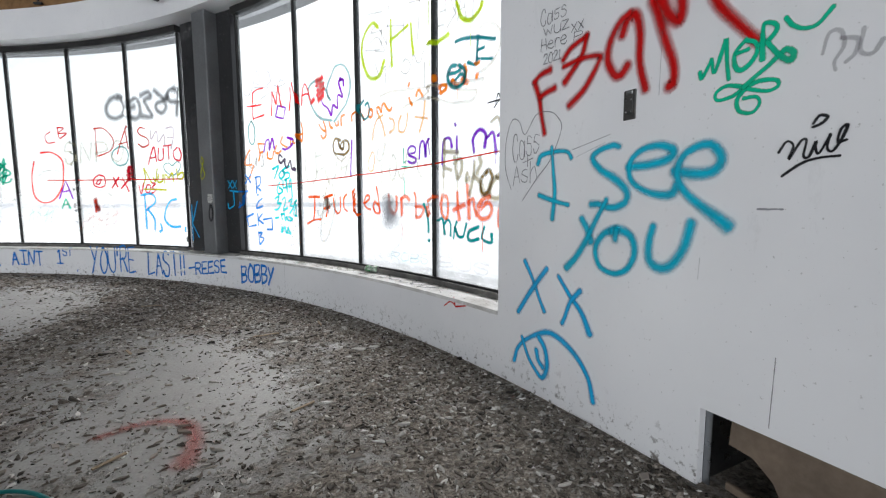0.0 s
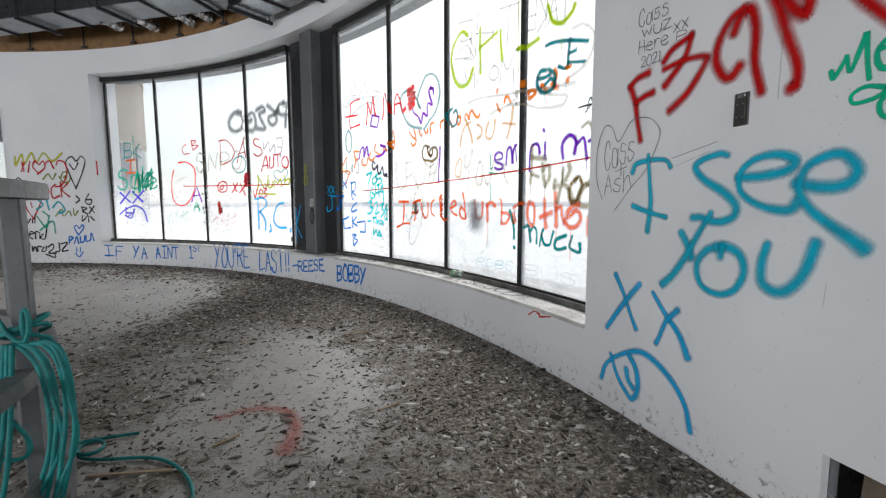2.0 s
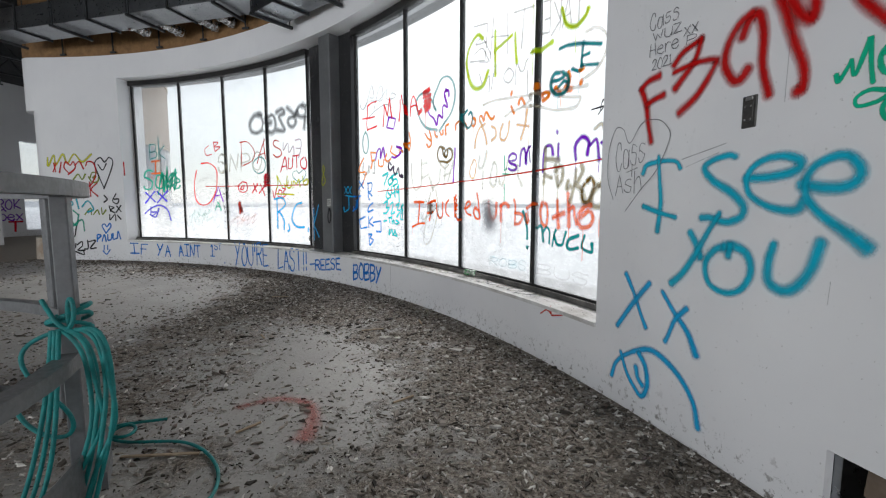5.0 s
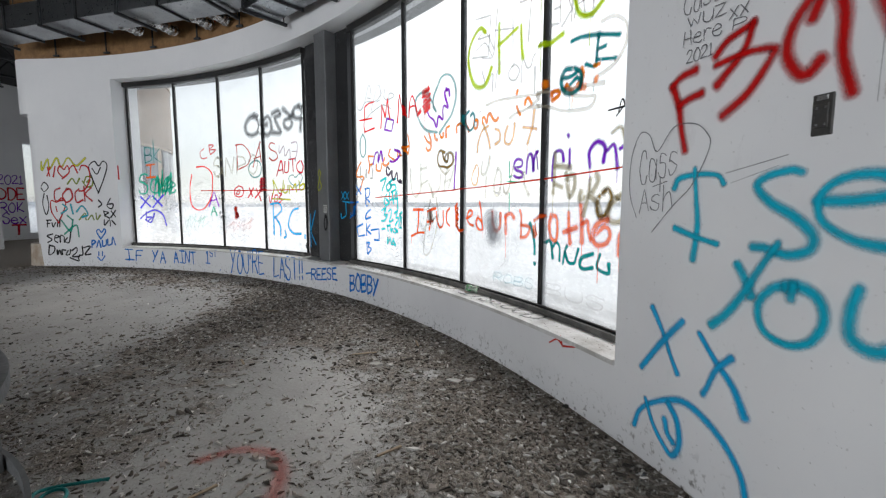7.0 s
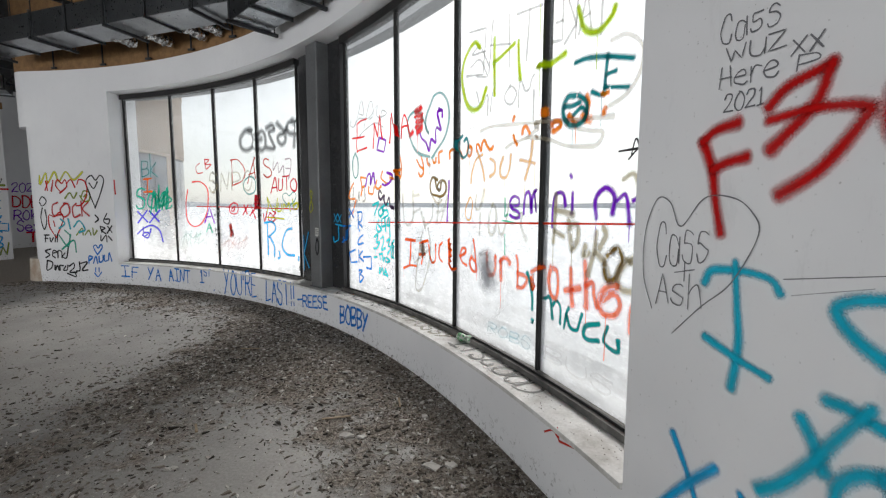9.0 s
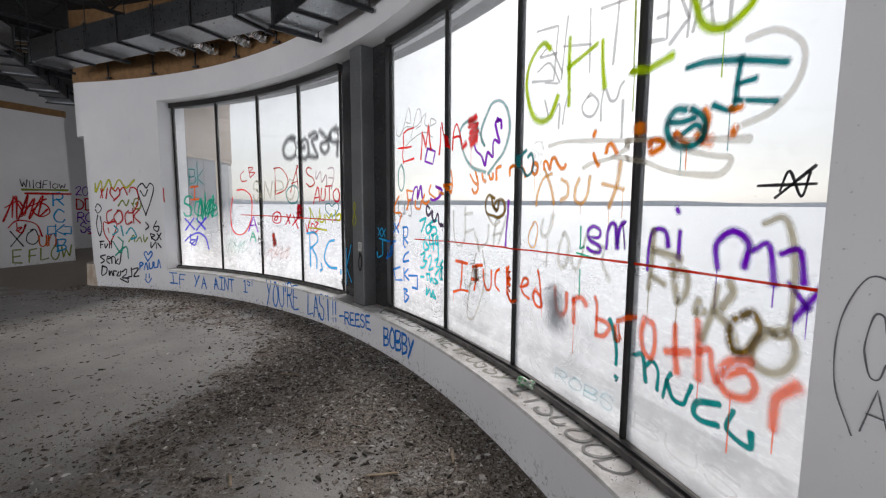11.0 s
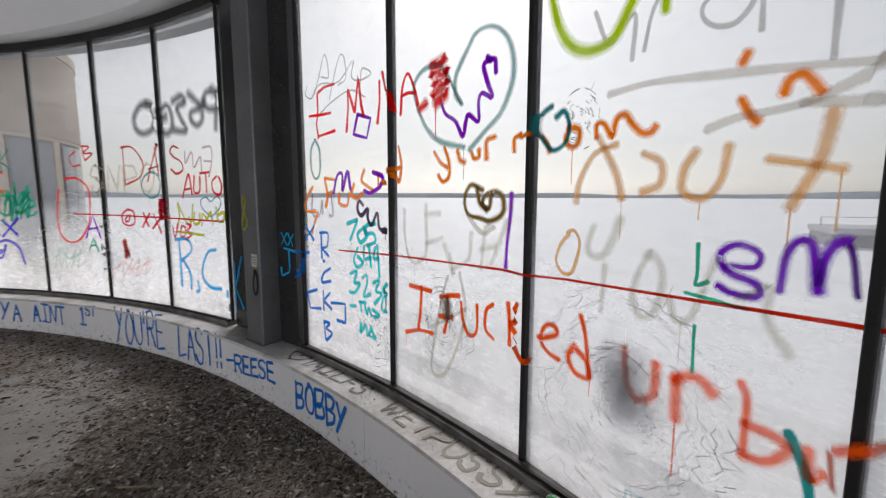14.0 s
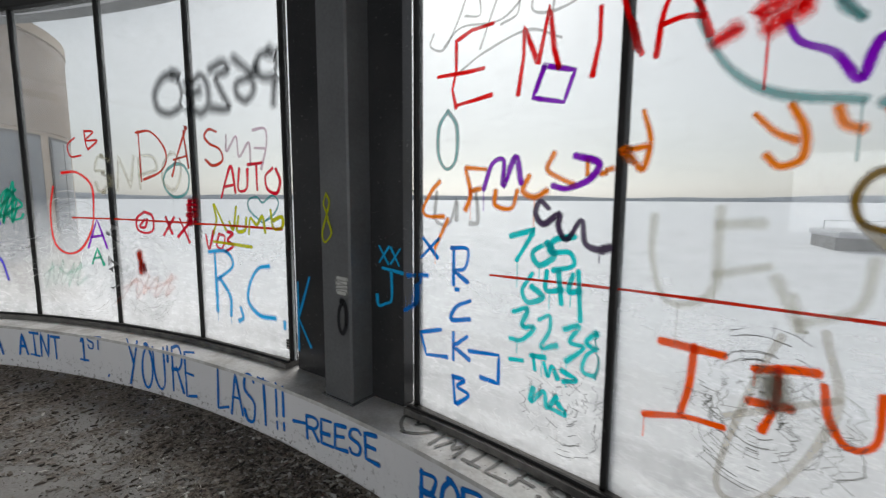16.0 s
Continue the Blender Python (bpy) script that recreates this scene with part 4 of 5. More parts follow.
INSIDE, OUTSIDE = on_glass(-1), on_glass(1)
TINTS = {}
SHADES = dict(
    RED=((0.46, 0.0, 0.008), "dark red spray"), SKY=((0.0, 0.45, 0.60), "turquoise spray"), SKY2=((0.0, 0.40, 0.68), "bright blue spray"), MINT=((0.0, 0.46, 0.28), "mint green spray"),
    INK=((0.015, 0.015, 0.017), "black marker"), GREY=((0.33, 0.32, 0.34), "faint grey spray"), PENCIL=((0.17, 0.17, 0.18), "thin pencil"), RUST=((0.45, 0.05, 0.025), "rust red marker"), BLUE=((0.0, 0.20, 0.56), "blue marker"),
    LIME=((0.46, 0.62, 0.0), "lime green spray"), TEAL=((0.0, 0.20, 0.22), "dark teal spray"), SOOT=((0.17, 0.155, 0.135), "grey-black spray"), SAND=((0.42, 0.38, 0.30), "pale sand spray"), ORANGE=((0.80, 0.25, 0.0), "orange spray"),
    GOLD=((0.62, 0.30, 0.02), "ochre spray"), PURPLE=((0.17, 0.04, 0.42), "purple spray"), TAN=((0.36, 0.32, 0.22), "tan spray"), BROWN=((0.16, 0.10, 0.025), "brown spray"), CORAL=((0.78, 0.15, 0.03), "coral red spray"),
    TEAL2=((0.02, 0.25, 0.25), "teal spray"), RED2=((0.72, 0.05, 0.01), "red spray"), SLATE=((0.05, 0.22, 0.22), "slate green spray"), VIOLET=((0.24, 0.05, 0.46), "violet spray"), INK2=((0.07, 0.05, 0.09), "dark violet spray"),
    AQUA=((0.0, 0.56, 0.58), "aqua marker"), FOG=((0.42, 0.40, 0.30), "faded grey spray"), RUST2=((0.76, 0.14, 0.02), "orange-red spray"), RUST3=((0.40, 0.05, 0.03), "thin brick red spray"), PINK=((0.30, 0.10, 0.20), "mauve marker"),
    CRIMSON=((0.52, 0.01, 0.06), "crimson marker"), LIME2=((0.42, 0.44, 0.03), "olive yellow spray"), BLUE2=((0.0, 0.34, 0.64), "blue spray"), MINT2=((0.06, 0.40, 0.26), "pale green spray"), BLUE3=((0.08, 0.07, 0.48), "violet-blue marker"),
    ORANGE2=((0.60, 0.14, 0.03), "orange marker"), SEAGREEN=((0.05, 0.34, 0.24), "sea green spray"), YELLOW=((0.55, 0.55, 0.10), "pale yellow spray"), RED3=((0.50, 0.05, 0.05), "red spray"), OLIVE=((0.22, 0.27, 0.07), "olive green spray"), CYAN=((0.03, 0.42, 0.50), "cyan spray"), WHITE=((0.8, 0.8, 0.8), "white spray"), BLACK=((0.02, 0.022, 0.025), "black bubble spray"),
)


def pane_tag(text, shade, th0, z0, th1, z1, h, half):
    col, words = SHADES[shade]
    back = shade == "SOOT"
    smudge = text == "{scrib}" and half >= 0.012
    mat = paint(col, 0.0 if shade == "BLACK" or smudge else (0.18 if half > 0.013 else 0.6), True, 0.3 if smudge else 0.5 if shade in ("FOG", "SAND") else 0.8 if shade == "GOLD" else 0.85 if shade in ("CORAL", "TAN", "BLACK") else (0.35 if shade in ("CYAN", "WHITE") else 0.6 if shade == "SOOT" else 1.0))
    hh = half * ((1.8 if th0 < 25 else 1.3) if half < 0.02 else 1.0)
    n = "window_graffiti"
    lab = words + (" on the outside of the window glass" if back else " scrawl on the window glass")
    lettering(n, text, mat, OUTSIDE if back else INSIDE, radians(th0) * RG, z0, radians(th1) * RG, z1, h, hh, lab, drips=0.3 if half > 0.012 else 0.0)


def wall_tag(text, shade, th0, z0, th1, z1, h, half):
    col, words = SHADES[shade]
    mat = paint(col, 0.12 if half > 0.013 else 0.65, False, 0.4 if shade == "GREY" else 1.0)
    lettering("wall_graffiti", text, mat, on_wall, radians(th0) * RW, z0, radians(th1) * RW, z1, h, half * (0.83 if half > 0.013 else (1.75 if shade == "BLUE" or th0 < 0 else 0.8)), words + " lettering on the white wall", slant={"ni{vee}": 0.5}.get(text, 0.0), rough=0.02 if half > 0.013 else 0.055)


wall_tag('Cass', "PENCIL", 59.05, 2.005, 60.06, 2.006, 0.074, .0030)
wall_tag('wuz', "PENCIL", 59.18, 1.949, 60.18, 1.937, 0.042, .0030)
wall_tag('Here', "PENCIL", 59.09, 1.881, 60.08, 1.869, 0.060, .0030)
wall_tag('2021', "PENCIL", 59.20, 1.811, 59.90, 1.806, 0.046, .0030)
wall_tag('xx', "PENCIL", 60.29, 1.907, 60.71, 1.904, 0.039, .0030)
wall_tag('P', "PENCIL", 60.36, 1.868, 60.64, 1.861, 0.036, .003)
wall_tag('Cass', "PENCIL", 57.85, 1.320, 59.09, 1.370, 0.145, .003)
wall_tag('+', "PENCIL", 58.35, 1.281, 58.80, 1.298, 0.066, .003)
wall_tag('Ash', "PENCIL", 57.90, 1.195, 59.02, 1.212, 0.111, .003)
wall_tag('-', "PENCIL", 60.46, 1.304, 61.74, 1.349, 0.091, .002)
wall_tag('{hook}', "RUST", 53.83, 0.325, 55.32, 0.378, 0.074, .008)
wall_tag('IF', "BLUE", -1.14, 0.149, 1.52, 0.140, 0.199, .008)
wall_tag('YA', "BLUE", 2.87, 0.121, 4.69, 0.131, 0.227, .008)
wall_tag('AINT', "BLUE", 6.00, 0.136, 9.29, 0.139, 0.222, .008)
wall_tag('1', "BLUE", 10.83, 0.161, 11.46, 0.161, 0.242, .008)
wall_tag('ST', "BLUE", 11.53, 0.302, 12.63, 0.308, 0.110, .006)
wall_tag(',', "BLUE", 12.96, 0.057, 13.24, 0.052, 0.099, .008)
wall_tag("YOU'RE", "BLUE", 14.80, 0.052, 19.98, 0.088, 0.368, .008)
wall_tag('LAST!!', "BLUE", 21.53, 0.054, 26.21, 0.113, 0.318, .008)
wall_tag('-REESE', "BLUE", 26.75, 0.121, 31.41, 0.199, 0.162, .008)
wall_tag('BOBBY', "BLUE", 33.32, 0.104, 37.30, 0.143, 0.210, .009)
pane_tag('m:THE', "SOOT", 45.36, 2.588, 50.52, 2.458, 0.333, .0085)
pane_tag('m:TAKE', "SOOT", 51.19, 2.510, 53.91, 2.427, 0.234, .0085)
pane_tag('y', "PURPLE", 55.50, 1.327, 56.14, 1.352, 0.222, .020)
pane_tag('{arc}', "TAN", 54.86, 1.254, 55.58, 1.286, 0.401, .022)
pane_tag('{ring}', "BROWN", 54.21, 1.161, 54.89, 1.183, 0.139, .030)
pane_tag('{ring}', "TAN", 54.85, 1.111, 55.67, 1.149, 0.151, .030)
pane_tag('{line}', "RUST", 33.71, 1.311, 56.34, 1.438, 0.034, .006)
pane_tag('x', "BLUE", 31.81, 1.375, 32.53, 1.384, 0.117, .010)
pane_tag('J', "BLUE", 31.17, 1.063, 32.06, 1.085, 0.184, .014)
pane_tag('{scrib2}', "SAND", 40.49, 0.694, 42.05, 0.802, 0.516, .012)
pane_tag('{ring}', "GOLD", 45.42, 1.414, 46.03, 1.430, 0.165, .008)
pane_tag('{yu}', "FOG", 46.26, 1.495, 47.02, 1.511, 0.150, .024)
pane_tag('{drip}', "FOG", 46.56, 1.306, 46.87, 1.306, 0.169, .020)
pane_tag('{ring}', "FOG", 47.42, 1.312, 47.98, 1.333, 0.219, .018)
pane_tag('{gu}', "FOG", 48.18, 1.333, 48.88, 1.358, 0.179, .020)
pane_tag('{gee}', "FOG", 49.34, 1.284, 50.26, 1.325, 0.179, .020)
pane_tag('{block}', "CRIMSON", 17.59, 1.459, 18.35, 1.464, 0.250, .030)
pane_tag('{smear}', "RUST3", 13.18, 0.910, 14.31, 0.925, 0.360, .050)
pane_tag('{line}', "RUST", 9.20, 1.498, 24.03, 1.470, 0.023, .006)
pane_tag('SNPO', "FOG", 10.68, 1.782, 17.28, 1.809, 0.302, .014)
pane_tag('A', "MINT2", 9.87, 1.042, 10.78, 1.052, 0.173, .010)
pane_tag('A', "VIOLET", 9.72, 1.214, 11.09, 1.225, 0.286, .008)
pane_tag('XX', "BLUE3", -0.27, 1.186, 2.91, 1.217, 0.223, .012)
pane_tag('{eye}', "BLUE3", -0.78, 0.791, 3.15, 0.832, 0.316, .014)
pane_tag('I', "ORANGE2", 0.92, 1.774, 2.08, 1.794, 0.262, .014)
pane_tag('Sab', "SEAGREEN", -0.29, 1.465, 4.31, 1.522, 0.386, .016)
pane_tag('e', "SEAGREEN", 3.70, 1.468, 4.80, 1.491, 0.194, .02)
wall_tag('l', "RED3", -1.37, 1.735, -1.04, 1.735, 0.245, .012)

pane_tag('ROBS', "CYAN", 47.53, 0.560, 50.56, 0.565, 0.075, .006)
pane_tag('BUS', "WHITE", 51.39, 0.562, 54.90, 0.561, 0.081, .007)
pane_tag('{scrib}', "SEAGREEN", 1.69, 1.361, 4.35, 1.363, 0.499, .010)
pane_tag('{scrib}', "MINT2", 5.89, 0.765, 9.16, 0.767, 0.299, .022)
pane_tag('{scrib}', "ORANGE2", 12.21, 0.702, 16.37, 0.768, 0.252, .012)
pane_tag('Bk', "SLATE", 0.77, 2.061, 3.02, 2.062, 0.301, .006)

# Freehand marks: each stroke is a string of points on a grid of 36 by 36 over the mark.
GRID = "0123456789ABCDEFGHIJKLMNOPQRSTUVWXYZ"


def freehand(name, strokes, material, place, x0, z0, x1, z1, half, label, drips=0.0):
    first = None
    for stroke in strokes.split("|"):
        hard, stroke = stroke.startswith("-"), stroke.lstrip("-")
        pts = [Vector((x0 + (x1 - x0) * GRID.index(stroke[i]) / 35, z0 + (z1 - z0) * GRID.index(stroke[i + 1]) / 35)) for i in range(0, len(stroke), 2)]
        verts, faces, uvs = [], [], []
        line = curve_of(pts, not hard)
        ribbon(line, half * hand.uniform(0.92, 1.08), place, verts, faces, uvs)
        if hand.random() < drips:
            p = min(line, key=lambda q: q.y)
            ribbon([p, p - Vector((0, half * 1.5)), p - Vector((0, half * hand.uniform(3, 8)))], max(0.0022, half * 0.16), place, verts, faces, uvs)
        me = bpy.data.meshes.new(name if first is None else "stroke")
        me.from_pydata(verts, [], faces)
        lay = me.uv_layers.new(name="UVMap")
        lay.data.foreach_set("uv", [c for lp in me.loops for c in uvs[lp.vertex_index]])
        me.materials.append(material)
        ob = new(me.name.split(".")[0], me)
        if first is None:
            first = tagged(ob, label, "graffiti")
        else:
            ob.parent = first
    return first


def pane_mark(strokes, shade, th0, z0, th1, z1, half):
    col, words = SHADES[shade]
    back = shade == "SOOT"
    body = {"FOG": 0.45, "SAND": 0.55, "GOLD": 0.75, "SOOT": 0.6, "BLACK": 0.88, "CORAL": 0.85, "TAN": 0.85, "PINK": 0.6, "SLATE": 0.8}.get(shade, 1.0)
    mat = paint(col, 0.02 if shade == "BLACK" else 0.25 if half > 0.013 else 0.5, True, body)
    where = " on the outside of the window glass" if back else " scrawl on the window glass"
    freehand("window_graffiti", strokes, mat, OUTSIDE if back else INSIDE, radians(th0) * RG, z0, radians(th1) * RG, z1, half * 1.4, words + where, 0.3 if half > 0.012 and shade != "BLACK" else 0.0)


def wall_mark(strokes, shade, th0, z0, th1, z1, half):
    col, words = SHADES[shade]
    mat = paint(col, 0.12 if half > 0.013 else 0.55, False, 0.4 if shade == "GREY" else 1.0)
    freehand("wall_graffiti", strokes, mat, on_wall, radians(th0) * RW, z0, radians(th1) * RW, z1, half * (1.5 if th0 < 0 else 1.0), words + " lettering on the white wall")


wall_mark('0V9LDBJ0|0VBYRZ|ALLNZO', 'RED', 58.82, 1.455, 59.68, 1.770, 0.024)
wall_mark('0R8WNZ|NZIP2E|1NIOZMYIM770', 'RED', 59.99, 1.563, 61.27, 1.862, 0.024)
wall_mark('ZZJW4N0CC2O0Z5', 'RED', 61.55, 1.634, 62.16, 1.878, 0.027)
wall_mark('0S7YIZPQQDZ0', 'RED', 61.95, 1.549, 62.67, 1.863, 0.027)
wall_mark('0Z6UHIS8T1O0|9ZKRVNZQYV', 'RED', 62.78, 1.534, 63.51, 1.890, 0.03)
wall_mark('0Z8PMCZ0', 'RED', 64.20, 1.606, 65.06, 1.803, 0.028)
wall_mark('0S4WJXVWZT|FZHOJDH0|2CI9X7', 'SKY', 59.03, 1.003, 60.38, 1.372, 0.02)
wall_mark('QYKZ6X0T9MOGZ9Y3M08202', 'SKY', 61.15, 1.063, 62.26, 1.340, 0.027)
wall_mark('0MFMTPVVLZ9X1O3BG2U0Z6', 'SKY', 62.29, 1.115, 63.61, 1.313, 0.027)
wall_mark('0PFNPOTTNZEZ5V2N8FI9S4Z0', 'SKY', 63.52, 0.998, 64.76, 1.289, 0.028)
wall_mark('EQJLNF|ZZRQJG9600', 'SKY', 60.30, 0.757, 61.65, 1.096, 0.024)
wall_mark('IZ7V0J45H0T5ZIWUNZFY|JZIS', 'SKY', 61.35, 0.766, 62.57, 0.964, 0.026)
wall_mark('3V0J15B0L4UHZZ', 'SKY', 62.95, 0.819, 63.97, 1.007, 0.026)
wall_mark('8ZJNRCX5|ZWNMCC00', 'SKY2', 58.23, 0.455, 59.49, 0.759, 0.023)
wall_mark('0ZDNQDZ0|OSEJ8752', 'SKY2', 60.01, 0.449, 61.23, 0.703, 0.023)
wall_mark('042G7QFZLYSQXEZ0|4P7CB3E0G9FMCU|BJCCE8', 'SKY2', 58.06, 0.121, 61.42, 0.383, 0.024)
wall_mark('0D37CJEMI9SWUZWGZ0', 'MINT', 63.99, 1.506, 64.59, 1.637, 0.009)
wall_mark('DY0N09A0Q6ZIVTGZ|3MKN', 'MINT', 64.69, 1.524, 65.09, 1.617, 0.01)
wall_mark('CUDZKXMTGOAN|CTDE|GNPEX9ZDUGRFH97400', 'MINT', 64.89, 1.466, 65.70, 1.651, 0.01)
wall_mark('HT7Z0U1LAMHSPWYTZMTKIR|HQDGF4M0Q8OGHH', 'MINT', 64.35, 1.378, 65.47, 1.484, 0.009)
wall_mark('0Z6EF0P0ZP', 'MINT', 65.53, 1.598, 66.21, 1.646, 0.009)
wall_mark('074G8C60CFFFE2H1KDK8M3RH|RIQ7T4XEZOWLVBZC|ITLZPXMSIQ', 'INK', 65.57, 1.215, 66.54, 1.334, 0.0048)
wall_mark('00CPNYZZ', 'INK', 65.65, 1.164, 66.47, 1.213, 0.005)
wall_mark('0I3ZAZDL8890|BSLNKBF5|OVNCU7ZH', 'GREY', 66.12, 1.455, 66.88, 1.560, 0.007)
wall_mark('C0L9TGZRXWSZKZDS9Y4Z0Q0E45', 'PENCIL', 57.52, 1.103, 59.98, 1.559, 0.0025)
pane_mark('QZBX0K26E0S4ZFVTLZ', 'BLACK', 15.82, 2.445, 17.90, 2.769, 0.055)
pane_mark('4TKZYQZ7I0072IIL', 'BLACK', 18.33, 2.418, 19.63, 2.720, 0.045)
pane_mark('0WQZZSCPMDZ002', 'BLACK', 19.90, 2.422, 21.08, 2.781, 0.045)
pane_mark('0ZBTPKU7H0364FPIZO', 'BLACK', 21.55, 2.463, 22.97, 2.795, 0.045)
pane_mark('KZ6X0ODIWJZTKZ|SEP0', 'BLACK', 22.96, 2.415, 24.37, 2.787, 0.045)
pane_mark('1Z1I10|0Y6YBOCE9621|E3HJLZMON8|FEMH|XUUWSSUNYJZCV9SD', 'RUST3', 14.13, 1.866, 20.44, 2.319, 0.01)
pane_mark('0X0I9VBCKOL4|OZYZZLU0|PJXI', 'PINK', 20.78, 1.939, 23.45, 2.236, 0.01)
pane_mark('003H7X95|2B8D|CUB8G9HT|HYPZ|MXM8|VTRLS8X4ZGXS', 'CRIMSON', 20.25, 1.724, 24.19, 1.984, 0.012)
pane_mark('092M1Z7D|9KBEDX|EPDDHEIO|JBKONJQQRD|UVVHZIZQVN|02B1K0', 'LIME2', 19.47, 1.324, 24.22, 1.660, 0.012)
pane_mark('3Z0S0H3D6H6V3Z|3R1K3J4R|BUDE|EUAC|GTJ6|KSFB|PEQ1SI|UGT5V3WEUG|XJZHXBZ6W0', 'CRIMSON', 13.72, 1.266, 20.90, 1.581, 0.012)
pane_mark('3X3H33|0Y9ZCS4K|5LACA2|F7G2E0|TUOSKKJBO5V5|Z4Z1', 'BLUE2', 19.03, 0.687, 24.17, 1.266, 0.018)
pane_mark('4T0I15A0M2WBZMYUOZCZ', 'RED2', 6.99, 1.144, 10.40, 1.957, 0.014)
pane_mark('9Q0G30F1|LZMGO9|LZVXMMZLO9', 'RED3', 8.78, 2.115, 11.02, 2.353, 0.009)
pane_mark('HZ3Q0BD0U4ZKTWHZ', 'SLATE', 16.02, 1.723, 17.83, 2.015, 0.012)
pane_mark('F01F0TAXHQSZZRUCH0', 'SLATE', 22.12, 1.527, 24.04, 1.735, 0.008)
pane_mark('-EZ9Z5W5I4950|-0H8GCG|-51A2E3|-K1LHLTNIOCQZRHS9|-ZSZGY3', 'RED2', 32.50, 2.192, 37.49, 2.554, 0.01)
pane_mark('0Z4F63|B0DLIUNKPDR4|CEJFPD|U1Z3', 'RED2', 38.06, 2.245, 40.22, 2.509, 0.011)
pane_mark('-9ZZQR0089Y', 'VIOLET', 35.80, 2.136, 36.91, 2.305, 0.011)
pane_mark('1J0E4B8LCZELAM|E7JSMUNHJE|RPQGUDZFVJUB|90F5P9W3|4C9IJGQP', 'SOOT', 32.10, 2.378, 36.89, 2.793, 0.0055)
pane_mark('IZ1Q09G0Y6ZPIZ', 'SLATE', 32.53, 1.877, 33.25, 2.181, 0.01)
pane_mark('4R2N0G1D5D|6C4430|AVBMAG|AWEV|BNDO|GNGIJHKN|MSLNNLPN|QZPURRTP|VWVS|XSZT', 'ORANGE', 31.87, 1.442, 38.03, 1.920, 0.014)
pane_mark('013T7W74BZD7|TWZOX9R0N3', 'VIOLET', 34.28, 1.765, 37.59, 1.916, 0.013)
pane_mark('1W03C0INI4|XZZ4T1', 'SOOT', 32.32, 1.584, 34.01, 1.769, 0.01)
pane_mark('6U2Z0P4HBPBFF6LLN4T0Z3', 'INK2', 35.98, 1.508, 38.07, 1.708, 0.013)
pane_mark('-0SEZ9K46|LODEH3PDLO|ZVPRNGXHZ6P0', 'AQUA', 35.24, 1.397, 37.06, 1.576, 0.013)
pane_mark('6T0F46DC6J|FWFIOK|MXOA|UWSKYL|XZZ0', 'AQUA', 35.63, 1.191, 37.31, 1.403, 0.013)
pane_mark('1V7Z5MAM5B0A|CTGXGMD9JD|MQRUOITGN4|XSUKZEY0T0UBYKXS', 'AQUA', 35.30, 0.963, 37.86, 1.194, 0.014)
pane_mark('0D7H|DYE7|CWJZ|JOL1NMQ2|SKZ9T0', 'AQUA', 35.30, 0.889, 37.26, 0.977, 0.012)
pane_mark('2Z05DZH2QW|L4Z0SJ', 'AQUA', 36.00, 0.733, 37.01, 0.810, 0.013)
pane_mark('GZGR|FZMZLVHUMS|NOHMFJNK|-AG0E39DA|GGGA|-MGGDNB|-NDZEZ8S8|G6H0|G6L6I4N3I0|HQIQ', 'BLUE', 31.73, 0.571, 34.91, 1.451, 0.011)
pane_mark('JFHIHOLVOZTZXVZPZIWAR5M0|JFGLCS8U3T0P1J5AB4K1', 'SLATE', 39.52, 1.982, 43.80, 2.546, 0.016)
pane_mark('FXWZEQZPHHZGG9X7K1|0063', 'RED2', 39.88, 2.248, 41.24, 2.478, 0.03)
pane_mark('0J3DA8F0H7JAP6PFRJXGUOSWYXZR|UZWX', 'VIOLET', 40.92, 2.057, 43.20, 2.414, 0.012)
pane_mark('NZZHP0880CVE', 'ORANGE', 38.25, 1.835, 38.72, 2.050, 0.014)
pane_mark('0S3I6D|5V7I744026|BRCJEG|HOIJKKKQ|QZNWNI|XMXVZY', 'ORANGE', 40.58, 1.824, 44.11, 2.030, 0.014)
pane_mark('0O3R6E70|DVCEE2G8GPDV|LCLSNRPAQUSZULWAY9ZF', 'ORANGE', 44.41, 1.934, 47.72, 2.034, 0.014)
pane_mark('EZ3U0J77I0V5ZHTTKQ', 'TEAL', 44.74, 1.936, 45.66, 2.119, 0.014)
pane_mark('HU6Z0M36F2P0Z8ZMTSKPHFNCPP|CUFHLB', 'BROWN', 42.01, 1.620, 43.53, 1.800, 0.015)
pane_mark('0ZBDN0ZD', 'SAND', 42.14, 1.553, 43.20, 1.648, 0.012)
pane_mark('ZZSO7B00', 'VIOLET', 43.68, 1.399, 43.84, 1.754, 0.014)
pane_mark('0W0I24639A9P9Z|EV9U|9EFI|IAJ0GF|J3O9PM|S6TNUR|SFWH|V9YNZT', 'FOG', 38.90, 1.310, 43.70, 1.688, 0.016)
pane_mark('6YKYXY|LZKJH6|00J5Z6', 'RUST2', 38.94, 0.866, 40.46, 1.189, 0.013)
pane_mark('FXFF90|2UNYZZ|0DNF', 'RUST2', 40.85, 0.959, 41.79, 1.194, 0.013)
pane_mark('0X5EI0Y7ZZ', 'RUST2', 41.89, 0.992, 42.60, 1.170, 0.011)
pane_mark('XZ3R08Z0', 'RUST2', 42.95, 1.017, 43.26, 1.197, 0.01)
pane_mark('0W2L35|OZCM5IJ9T2Z0', 'RUST2', 43.81, 0.981, 44.65, 1.244, 0.013)
pane_mark('0HCJURQZBW4FG4Z0', 'RUST2', 44.90, 1.035, 45.58, 1.178, 0.014)
pane_mark('JZROZ1|AG08C0X0T9EE', 'RUST2', 45.85, 1.007, 46.48, 1.257, 0.014)
pane_mark('0Z3DC1M0X7ZIZV', 'CORAL', 47.32, 1.007, 48.01, 1.177, 0.016)
